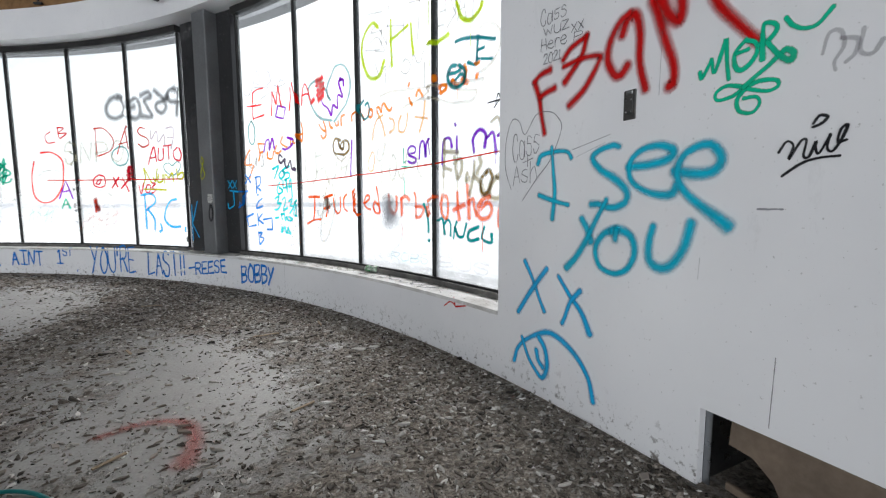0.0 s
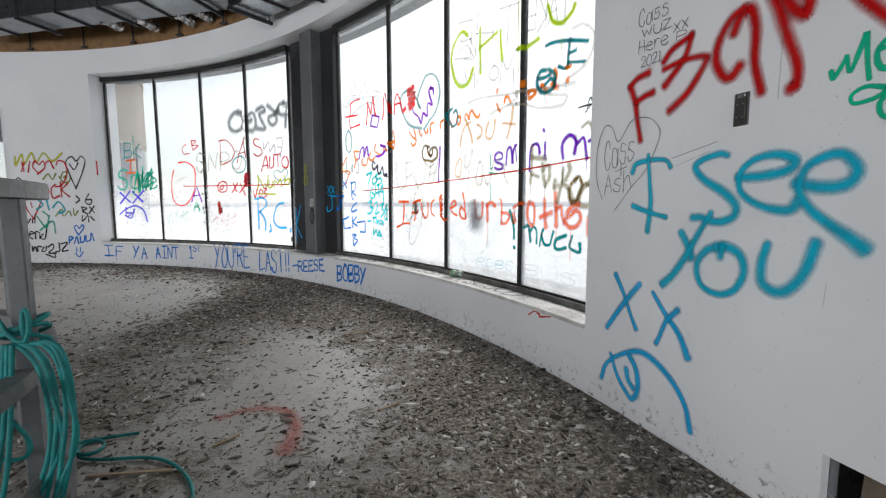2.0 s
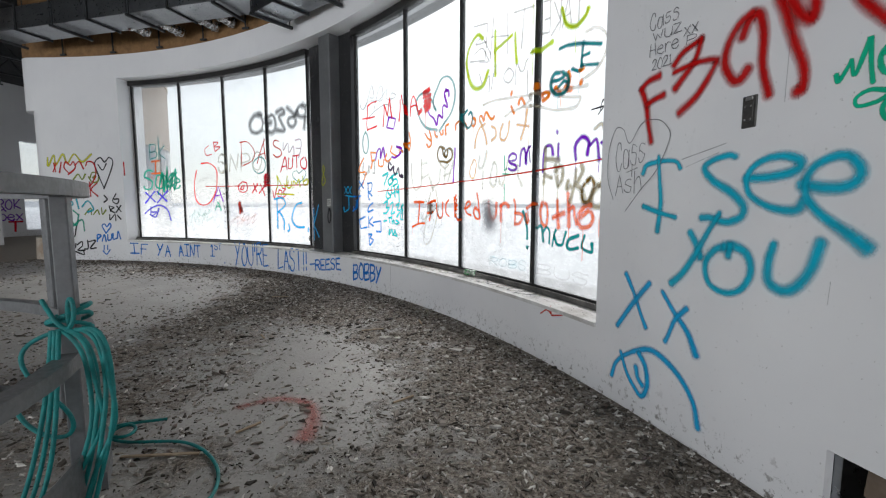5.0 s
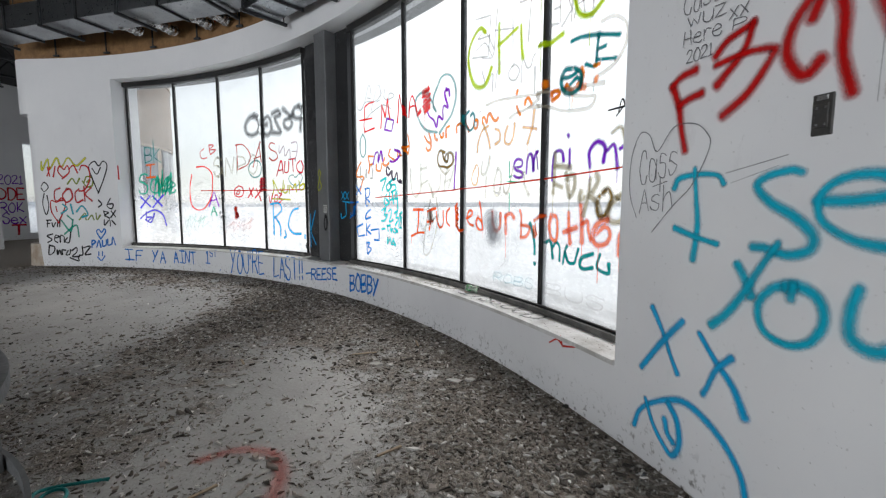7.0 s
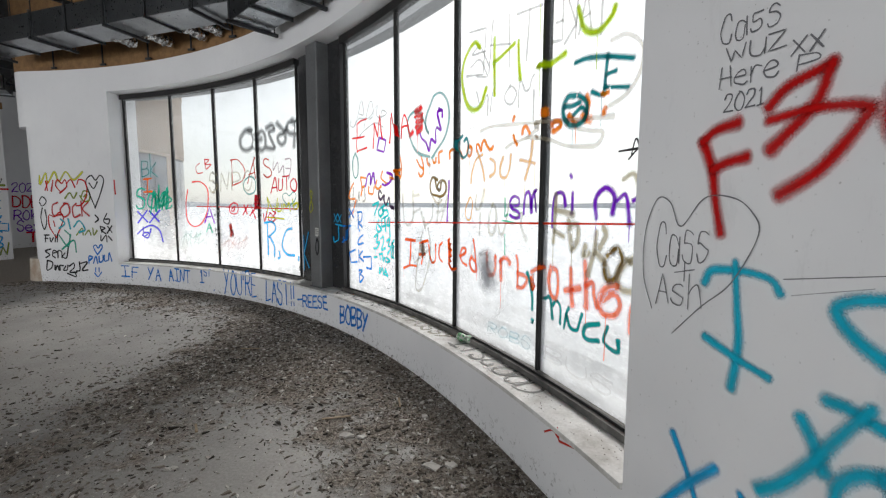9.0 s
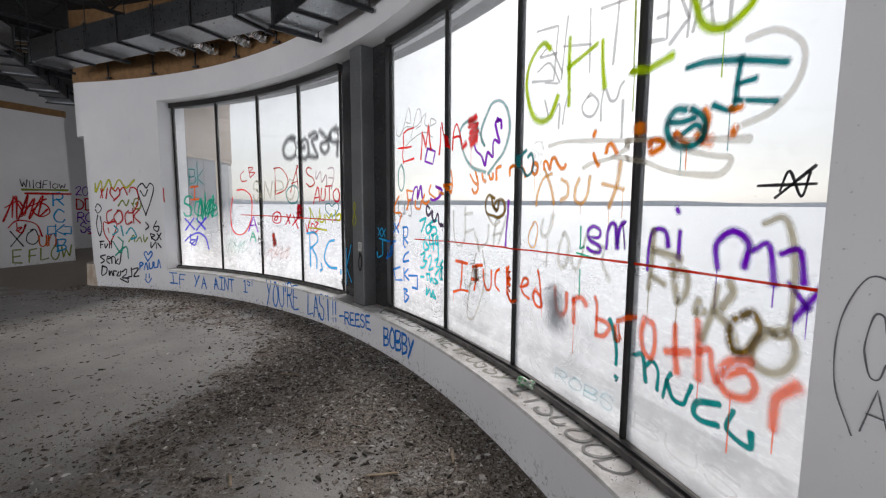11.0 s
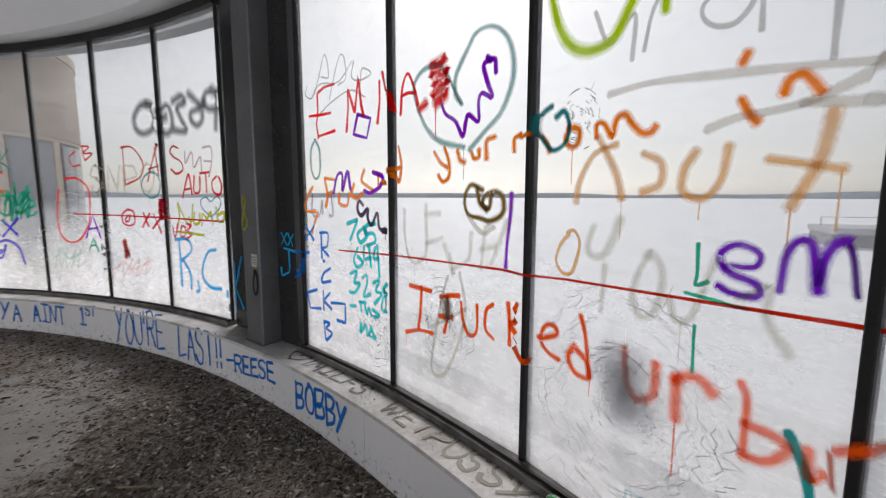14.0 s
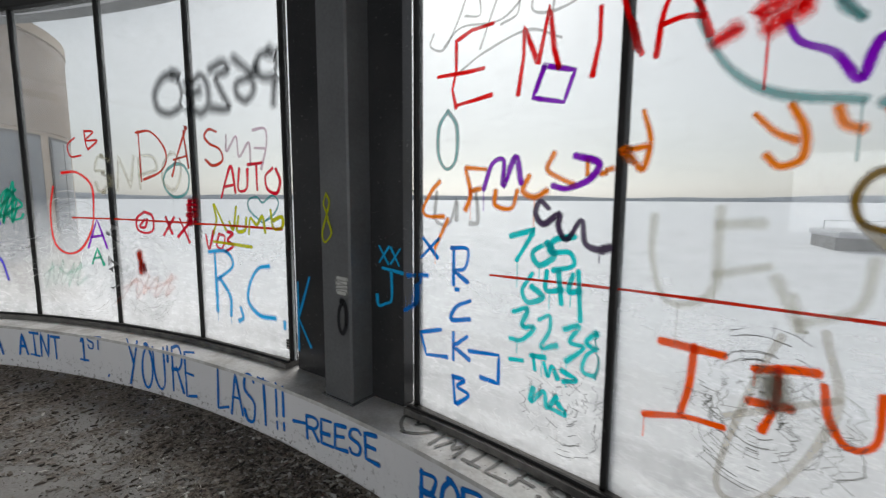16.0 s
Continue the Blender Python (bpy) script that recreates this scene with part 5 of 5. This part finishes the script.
pane_mark('302G2V|0TCZPZZT', 'CORAL', 48.39, 0.993, 49.06, 1.155, 0.02)
pane_mark('QVJZAX2R0I66F0R0Z8', 'LIME', 45.01, 2.305, 47.11, 2.808, 0.021)
pane_mark('1Z1M20|0KCMRP|WPXDZ3', 'LIME', 47.67, 2.347, 49.52, 2.747, 0.019)
pane_mark('0T6UBM|4OAM|1Y6ZCP|4I7BBFB7|D8EEGI|OFLCM9P8RBPENE|S6SBTFVBXBYEZF|ZAZ4Z0', 'SOOT', 45.63, 2.090, 50.23, 2.764, 0.0075)
pane_mark('0Y4ZAWFTJQNOTKZG|9CBFFHJP|FHKDP4U0W0X4X8VASE', 'SAND', 46.68, 1.855, 54.39, 2.124, 0.012)
pane_mark('0V2Z|1C6390|KCMISJZA', 'ORANGE', 49.12, 1.953, 50.17, 2.145, 0.014)
pane_mark('0Z1R|CDF0O1Z5XBKECB', 'ORANGE', 51.20, 1.985, 51.94, 2.122, 0.018)
pane_mark('IX7Z0R0F93L0V3ZCXNNW|2PENPO|ECQIWD', 'TEAL', 52.09, 1.984, 53.25, 2.155, 0.02)
pane_mark('063G79E0|N9S3Z1|TZWPUCT5', 'ORANGE', 52.27, 1.991, 53.41, 2.122, 0.022)
pane_mark('0ZDWZY|O8E4F0', 'ORANGE', 53.90, 2.005, 54.12, 2.108, 0.017)
pane_mark('001C5QBU|6ZBGD2|IOMJM9I5|TNRFR5V2YAZO', 'GOLD', 45.92, 1.722, 49.02, 1.966, 0.014)
pane_mark('0JMGZE|TZPID0', 'GOLD', 49.61, 1.715, 50.48, 1.955, 0.016)
pane_mark('2GAHBP5T0N2DB7B04003|H6IQLYOUQ8|QDRRUZXVZA', 'PURPLE', 49.02, 1.455, 50.83, 1.632, 0.014)
pane_mark('000A3LCOKMNF|ZNZGZA|VZWY', 'PURPLE', 51.62, 1.410, 52.69, 1.709, 0.016)
pane_mark('1Z1R0D|1S8RDQ|1I7G|ANCDDBGFGLDMBK|LDK9NA|RJQBN1|VLWITD|RBW7Z0', 'TAN', 51.71, 1.150, 54.51, 1.601, 0.022)
pane_mark('0Z2R22|2GBFEB9220|JFK3N7|PIQ6|RNZT', 'CORAL', 49.50, 0.967, 51.25, 1.187, 0.016)
pane_mark('7Z0K84S0ZEUVFY', 'CORAL', 51.52, 0.973, 52.06, 1.159, 0.02)
pane_mark('6S7D90|0AHF|LZNKO2|NIULWCZ5', 'CORAL', 52.47, 0.965, 54.00, 1.226, 0.02)
pane_mark('0Z2Q3G39|3140|AKCMDJE8|EHGLIHI7|K5LFMJ|LEN7Q7RCSI|ZGUCT6V4Z6', 'TEAL2', 50.20, 0.768, 54.14, 1.087, 0.012)
pane_mark('8Z08Y0ZJ', 'TEAL2', 54.38, 0.805, 54.95, 0.915, 0.012)
pane_mark('FZ5U0I48EAIKDS3K|R0RFTMZV', 'CORAL', 54.10, 0.931, 55.77, 1.137, 0.022)
pane_mark('LTKEJ1C6|0Z8YLSZJ|LFQF|K6X0', 'TEAL', 52.60, 2.096, 55.03, 2.327, 0.016)
pane_mark('2ZKYZPYDL400', 'SAND', 54.12, 2.030, 55.33, 2.351, 0.011)
pane_mark('0Z7AK0W7ZE', 'LIME', 52.68, 2.429, 54.29, 2.612, 0.021)
pane_mark('0Z1G30K0Z1', 'LIME', 50.81, 2.396, 52.07, 2.767, 0.023)
pane_mark('0FZF|C0YZ|E8JVR1VS', 'INK', 54.67, 1.757, 55.77, 1.859, 0.005)
pane_mark('150O7ZERD9|GMMRP0|RMXPZ4', 'PURPLE', 53.77, 1.451, 55.71, 1.627, 0.018)
wall_mark('0O005W63CZF8LZRCZY', 'YELLOW', -11.06, 1.933, -5.50, 2.172, 0.018)
wall_mark('1X2L|3X0L|7Y5K|DI9RBZEUHZIQCH|IUMZPP|RTTZYWZHU2P0', 'RED3', -10.51, 1.515, -5.11, 2.019, 0.012)
wall_mark('0A7TCAHT|NGRZZTY4Q0LJ|RGVNTA', 'OLIVE', -8.05, 1.603, -4.80, 1.799, 0.013)
wall_mark('E15G0TBZJUSZZURGE0|6RELMS', 'INK', -5.14, 1.473, -2.70, 2.096, 0.011)
wall_mark('5W0P0475|CU7GA0GAFSBU|NUJKK0Q5|SZS3|ZXTIZ3', 'RED3', -9.75, 1.294, -5.05, 1.603, 0.017)
wall_mark('3Z8N0A|DZFA|KFSVZ8R0', 'CYAN', -9.13, 0.997, -5.74, 1.250, 0.018)
wall_mark('0RH9PS|44VJZ0|DZNS', 'SEAGREEN', -9.20, 0.605, -7.14, 1.027, 0.016)
wall_mark('00AYB1|E1LOO1|SZT2ZO', 'OLIVE', -6.95, 0.941, -4.12, 1.079, 0.011)
wall_mark('E00G1VETRZZQE0|BNDG', 'RED3', -10.35, 0.879, -8.51, 1.382, 0.01)
wall_mark('AJCC|AJKHCELA|QJYC|ZKOB|1X7S0O|QZIQRMVSLS|A8A1L8M0|Q7X2', 'INK', -4.27, 0.821, -1.99, 1.366, 0.011)
wall_mark('3P10|0TCU|1F8F|EHG0NI|TUR1|ZZX1', 'INK', -11.09, 0.798, -9.41, 0.958, 0.011)
wall_mark('8Q0K6900|CEHICMA7E0|I1JLOIO1|TFP4V1ZZ', 'INK', -11.14, 0.480, -8.14, 0.714, 0.011)
wall_mark('1Z0E4J5V1Z|7O7E9OAE|BEBOEO|GNEEHFIP|JNNUNKJAPA|SXSFPD|TUZXUFZG|H7O0O7', 'INK', -11.13, 0.107, -5.80, 0.424, 0.012)
wall_mark('1VHZZUDP0T|CN1CD0T9PL', 'INK', -11.36, 1.045, -10.49, 1.691, 0.009)
wall_mark('001M6J19|71BND1|GNG5L9MP|ORO9TB|UDWZZA', 'BLUE', -5.57, 0.387, -2.36, 0.603, 0.012)
wall_mark('E00PAXJNVZZOE0', 'BLUE', -4.77, 0.561, -3.59, 0.763, 0.011)
wall_mark('8Y6J|PZOK|0DG0ZI', 'BLUE', -4.90, 0.124, -3.94, 0.305, 0.011)
pane_mark('0Z3900Z4', 'MINT2', 48.64, 1.461, 48.84, 1.592, 0.006)
pane_mark('0TFHZ0', 'MINT', 48.47, 1.414, 49.48, 1.434, 0.005)
pane_mark('0Z3GC0', 'MINT2', 48.68, 1.173, 48.73, 1.328, 0.006)

# strokes carried on over the dark panel and the column
def panel_place(off):
    pa, pb = polar(BAY1[-1] + 0.36, RG, 0), polar(BAY2[0] - 0.36, RG, 0)
    m, n = beam_m(pa, pb)
    return lambda p, lift: tuple(m @ Vector((p.x * n, -off - lift, p.y)))


lettering("panel_graffiti", "K", paint(SHADES["BLUE2"][0], 0.45, False), panel_place(0.033), 0.02, 0.60, 0.16, 0.60, 0.5, 0.016, "blue spray letter on the dark infill panel")
lettering("panel_graffiti", "J", paint(SHADES["SKY2"][0], 0.45, False), panel_place(0.033), 0.80, 1.05, 0.98, 1.05, 0.22, 0.016, "blue spray smile on the dark infill panel")
lettering("panel_graffiti", "xx", paint(SHADES["SKY2"][0], 0.45, False), panel_place(0.033), 0.82, 1.32, 0.98, 1.32, 0.10, 0.010, "blue spray crosses on the dark infill panel")


def column_place(p, lift):
    m = Matrix.Translation((-3.19, 5.905, 0)) @ pose(0, 0, 0, 0, 0, -29.2)
    return tuple(m @ Vector((p.x, -0.138 - lift, p.y)))


lettering("column_graffiti", "8", paint(SHADES["LIME2"][0], 0.45, False), column_place, -0.11, 1.45, -0.02, 1.45, 0.30, 0.012, "olive spray mark on the grey column")
lettering("column_graffiti", "{block}", paint((0.5, 0.5, 0.48), 0.4, False), column_place, 0.02, 1.12, 0.10, 1.12, 0.12, 0.02, "pale paint blot on the grey column")
lettering("column_graffiti", "{ring}", paint(SHADES["INK"][0], 0.45, False), column_place, 0.03, 0.88, 0.10, 0.88, 0.2, 0.02, "black spray blot on the grey column")

# grey scrawls lying on the sill
for text, a, b, v, h in (("{heart}", 31.6, 32.9, 0.06, 0.15), ("iMILFS", 33.2, 37.6, 0.07, 0.13), ("WETPUSSY", 39.0, 45.4, 0.06, 0.15), ("ITSGOOD", 46.2, 52.2, 0.06, 0.16)):
    lettering("sill_graffiti", text, paint((0.14, 0.14, 0.135) if text != "WETPUSSY" else (0.30, 0.29, 0.24), 0.4, False), on_sill, radians(a) * RG, v, radians(b) * RG, v, h, 0.013, "smudged grey spray lettering on the window sill")

# the wing's graffiti
FL = on_plane_x(-15.0)
for text, shade, y0, z0, y1, z1, h, w in (
    ("R", "BLUE2", 8.62, 1.62, 8.86, 1.62, 0.36, 0.022), ("C", "BLUE2", 8.60, 1.16, 8.86, 1.16, 0.34, 0.022), ("[", "BLUE2", 8.42, 0.80, 8.62, 0.80, 0.26, 0.022), ("K", "BLUE2", 8.62, 0.76, 8.84, 0.76, 0.32, 0.022), ("]", "BLUE2", 8.82, 0.78, 9.0, 0.78, 0.26, 0.022), ("B", "BLUE2", 8.62, 0.32, 8.84, 0.32, 0.34, 0.022),
    ("FLOW", "OLIVE", 7.95, 0.10, 8.95, 0.12, 0.34, 0.022), ("E", "OLIVE", 7.6, 0.1, 7.8, 0.1, 0.34, 0.022), ("{scrib}", "RED3", 7.5, 1.2, 8.4, 1.2, 0.7, 0.025), ("No", "RED3", 7.7, 1.35, 8.5, 1.35, 0.55, 0.025), ("{eye}", "RED3", 7.6, 0.75, 8.3, 0.75, 0.5, 0.022), ("xo", "INK", 7.6, 0.55, 8.2, 0.55, 0.4, 0.02),
    ("un", "ORANGE2", 8.2, 0.5, 8.6, 0.5, 0.3, 0.022), ("WildFlow", "INK", 7.9, 2.12, 8.95, 2.12, 0.2, 0.014), ("-", "OLIVE", 7.95, 1.98, 9.0, 1.98, 0.16, 0.035), ("-", "RED3", 7.95, 1.88, 9.0, 1.88, 0.16, 0.035)):
    lettering("partition_graffiti", text, paint(SHADES[shade][0], 0.45, False), FL, y0, z0, y1, z1, h, w, SHADES[shade][1] + " lettering on the partition")
FW = on_plane_x(WX)
for text, shade, y0, z0, y1, z1, h, w in (
    ("2021", "PURPLE", 11.2, 2.0, 11.95, 2.0, 0.3, 0.02), ("DDE", "CRIMSON", 11.2, 1.45, 11.95, 1.45, 0.38, 0.03), ("ROK", "PURPLE", 11.2, 1.0, 11.9, 1.0, 0.32, 0.025), ("Sex", "PURPLE", 11.25, 0.6, 11.95, 0.6, 0.34, 0.025), ("T", "CRIMSON", 11.5, 0.2, 11.9, 0.2, 0.32, 0.05)):
    lettering("wing_graffiti", text, paint(SHADES[shade][0], 0.45, False), FW, y0, z0, y1, z1, h, w, SHADES[shade][1] + " lettering on the far wall")

# cracked and scratched spots in the panes
crk = random.Random(5)


def crack(th, z, size, n, shade):
    """Broken arcs and spokes round the spot where a pane was struck."""
    verts, faces, uvs = [], [], []
    x = radians(th) * RG
    for k in range(n):
        r = size * (0.12 + 0.88 * crk.random())
        a0 = crk.random() * 6.28
        sweep = crk.uniform(0.15, 0.6)
        pts = [Vector((x + r * (1 + 0.1 * crk.uniform(-1, 1)) * math.cos(a0 + sweep * i / 6), z + 1.15 * r * math.sin(a0 + sweep * i / 6))) for i in range(7)]
        ribbon(pts, crk.uniform(0.0008, 0.0022), INSIDE, verts, faces, uvs)
        if k % 3 == 0:
            r1 = r + size * crk.uniform(0.05, 0.25)
            ribbon([Vector((x + q * math.cos(a0), z + 1.15 * q * math.sin(a0))) for q in (r, r1)], 0.001, INSIDE, verts, faces, uvs)
    me = bpy.data.meshes.new("glass_crack")
    me.from_pydata(verts, [], faces)
    lay = me.uv_layers.new(name="UVMap")
    lay.data.foreach_set("uv", [c for lp in me.loops for c in uvs[lp.vertex_index]])
    me.materials.append(paint(shade, 0.7, True))
    tagged(new("glass_crack", me), "web of fine curved cracks in the window pane", "crack", "cracked panes", kind="stuff")


crack(47.2, 0.93, 0.42, 110, (0.34, 0.34, 0.35))
crack(47.4, 0.95, 0.40, 70, (0.8, 0.8, 0.8))
crack(41.0, 1.02, 0.26, 110, (0.10, 0.10, 0.09))
crack(35.9, 0.62, 0.30, 40, (0.85, 0.85, 0.85))
crack(36.9, 0.78, 0.22, 60, (0.12, 0.12, 0.12))
crack(14.2, 0.95, 0.40, 120, (0.20, 0.20, 0.20))
crack(9.0, 1.05, 0.60, 150, (0.30, 0.30, 0.30))
crack(8.4, 1.10, 0.65, 120, (0.8, 0.8, 0.8))
crack(20.5, 0.6, 0.3, 50, (0.8, 0.8, 0.8))
crack(45.9, 2.05, 0.12, 40, (0.2, 0.2, 0.2))
for th, z, sz, shade in ((47.35, 1.02, 0.13, (0.46, 0.47, 0.49)), (14.0, 1.05, 0.05, (0.30, 0.03, 0.03)), (41.2, 1.1, 0.06, (0.25, 0.24, 0.2))):
    lettering("spray_blot", "{smear}", paint(shade, 0.0, True), INSIDE, radians(th) * RG - sz, z - sz, radians(th) * RG + sz, z - sz, 2 * sz, sz, "blurred spray blot on the window glass")

# ring sprayed on the floor
def on_floor(p, lift):
    return (p.x, p.y, 0.0035 + lift)


freehand("floor_graffiti", "0M6VEZOWWHZ0", paint((0.50, 0.14, 0.12), 0.0, False, 0.55), on_floor, -1.71, 1.49, -1.20, 1.86, 0.052, "faded red spray arc on the concrete floor")

# small scribbled lines and seams on the drywall
for th0, z0, th1, z1, w in ((38.6, 0.02, 38.62, 0.42, 0.0012), (63.05, 1.50, 63.07, 1.74, 0.0012), (65.75, 0.34, 65.78, 0.58, 0.002), (64.2, 0.80, 64.22, 0.88, 0.001), (60.6, 1.31, 61.6, 1.36, 0.0012)):
    lettering("wall_scratch", "{line}", paint((0.25, 0.25, 0.26), 0.5, False, 0.6), on_wall, radians(th0) * RW, z0, radians(th1) * RW, z1, 0.004, w, "thin dark scratch in the white drywall")
for k in range(5):
    lettering("wall_note", "-", paint((0.3, 0.3, 0.32), 0.5, False), on_wall, radians(65.28 + k * 0.09) * RW, 1.05, radians(65.34 + k * 0.09) * RW, 1.05, 0.02, 0.004, "tiny unreadable grey note on the drywall")

# sticker on the corner of a pane
stk = thing("pane_sticker", "small black printed sticker on the window pane", "sticker")
ms, n = beam_m(polar(18.3, RG, 0), polar(24.75, RG, 0))
part("label", box((n - 0.10, -0.0062, 0.54), (n - 0.065, -0.005, 0.62), ms), BLACKPLATE, stk)
for k in range(3):
    part("print", box((n - 0.096, -0.0068, 0.55 + k * 0.022), (n - 0.07, -0.0063, 0.558 + k * 0.022), ms), ALU, stk)

# ---------------------------------------------------------------- litter on floor and sill
def litter(name, count, area, size, material, label, seed, z=0.0, dense=True, fade=0.0):
    rg = random.Random(seed)
    verts, faces = [], []
    made = 0
    while made < count:
        x, y = rg.uniform(area[0], area[2]), rg.uniform(area[1], area[3])
        if math.hypot(x - CX, y - CY) > RW - 0.02:
            continue
        d = litter_at(x, y) if dense else 1.0
        if fade and rg.random() > (x - area[0]) / fade:
            continue
        if rg.random() > d ** 2 * 1.1 + 0.025:
            continue
        s = size * (0.28 + 1.6 * rg.random() ** 4)
        l, w, t = s * rg.uniform(0.7, 1.9), s * rg.uniform(0.3, 0.8), s * rg.uniform(0.12, 0.45)
        a, tip = rg.uniform(0, 6.28), rg.uniform(-0.25, 0.25)
        c, sn = math.cos(a), math.sin(a)
        k = len(verts)
        n = rg.choice((3, 4, 4, 5))
        for q in range(n):
            g = 6.283 * (q + rg.uniform(-0.3, 0.3)) / n
            px, py = l * math.cos(g) * rg.uniform(0.6, 1.1), w * math.sin(g) * rg.uniform(0.6, 1.1)
            verts.append((x + px * c - py * sn, y + px * sn + py * c, z + 0.0005))
        o = rg.uniform(0.45, 0.95)
        for q in range(n):
            bx, by, bz = verts[k + q]
            verts.append((x + (bx - x) * o, y + (by - y) * o, z + t + tip * ((bx - x) * c + (by - y) * sn) * 0.8 + 0.0015))
        faces += [tuple(range(k + n, k + 2 * n))] + [(k + q, k + (q + 1) % n, k + n + (q + 1) % n, k + n + q) for q in range(n)]
        made += 1
    me = bpy.data.meshes.new(name)
    me.from_pydata(verts, [], faces)
    me.materials.append(material)
    return tagged(new(name, me), label, "debris", kind="stuff")


DARKCHIP = chip_material("dark_chips", (0.022, 0.018, 0.014), (0.16, 0.134, 0.11), (0.34, 0.30, 0.26))
PALECHIP = chip_material("pale_chips", (0.22, 0.20, 0.175), (0.42, 0.395, 0.36), (0.74, 0.72, 0.68))
litter("floor_chips", 40000, (-5.8, 0.4, 1.4, 6.2), 0.0115, DARKCHIP, "dark grit and flakes scattered over the concrete floor", 3, fade=2.6)
litter("floor_chips", 3800, (-5.8, 0.4, 1.4, 6.2), 0.019, DARKCHIP, "larger dark flakes scattered over the concrete floor", 8, fade=2.6)
litter("floor_chips", 28000, (-5.8, 0.4, 1.4, 6.2), 0.0125, PALECHIP, "pale plaster chips scattered over the concrete floor", 4, fade=2.6)
litter("floor_chips", 20000, (-10.5, 0.4, -3.0, 7.2), 0.015, DARKCHIP, "dark grit scattered over the farther floor", 5)
litter("floor_chips", 5500, (-10.5, 0.4, -3.0, 7.2), 0.012, PALECHIP, "pale chips scattered over the farther floor", 6)
rg = random.Random(11)
verts, faces = [], []
for k in range(900):
    th, r = rg.uniform(33, 57.2), RW + rg.uniform(0.02, 0.24)
    if noise.noise(Vector((th * 0.6, r * 5, 0))) < 0.0 and rg.random() < 0.75:
        continue
    p = polar(th, r, SILL + 0.0105)
    s = rg.uniform(0.0015, 0.006)
    b = len(verts)
    a = rg.uniform(0, 6.28)
    for q in range(3):
        verts.append((p.x + s * math.cos(a + q * 2.1), p.y + s * math.sin(a + q * 2.1), p.z))
    verts.append((p.x, p.y, p.z + s * 0.6))
    faces += [(b, b + 1, b + 3), (b + 1, b + 2, b + 3), (b + 2, b, b + 3)]
me = bpy.data.meshes.new("sill_grit")
me.from_pydata(verts, [], faces)
me.materials.append(DARKCHIP)
tagged(new("sill_grit", me), "dark grit lying on the window sill", "debris", kind="stuff")
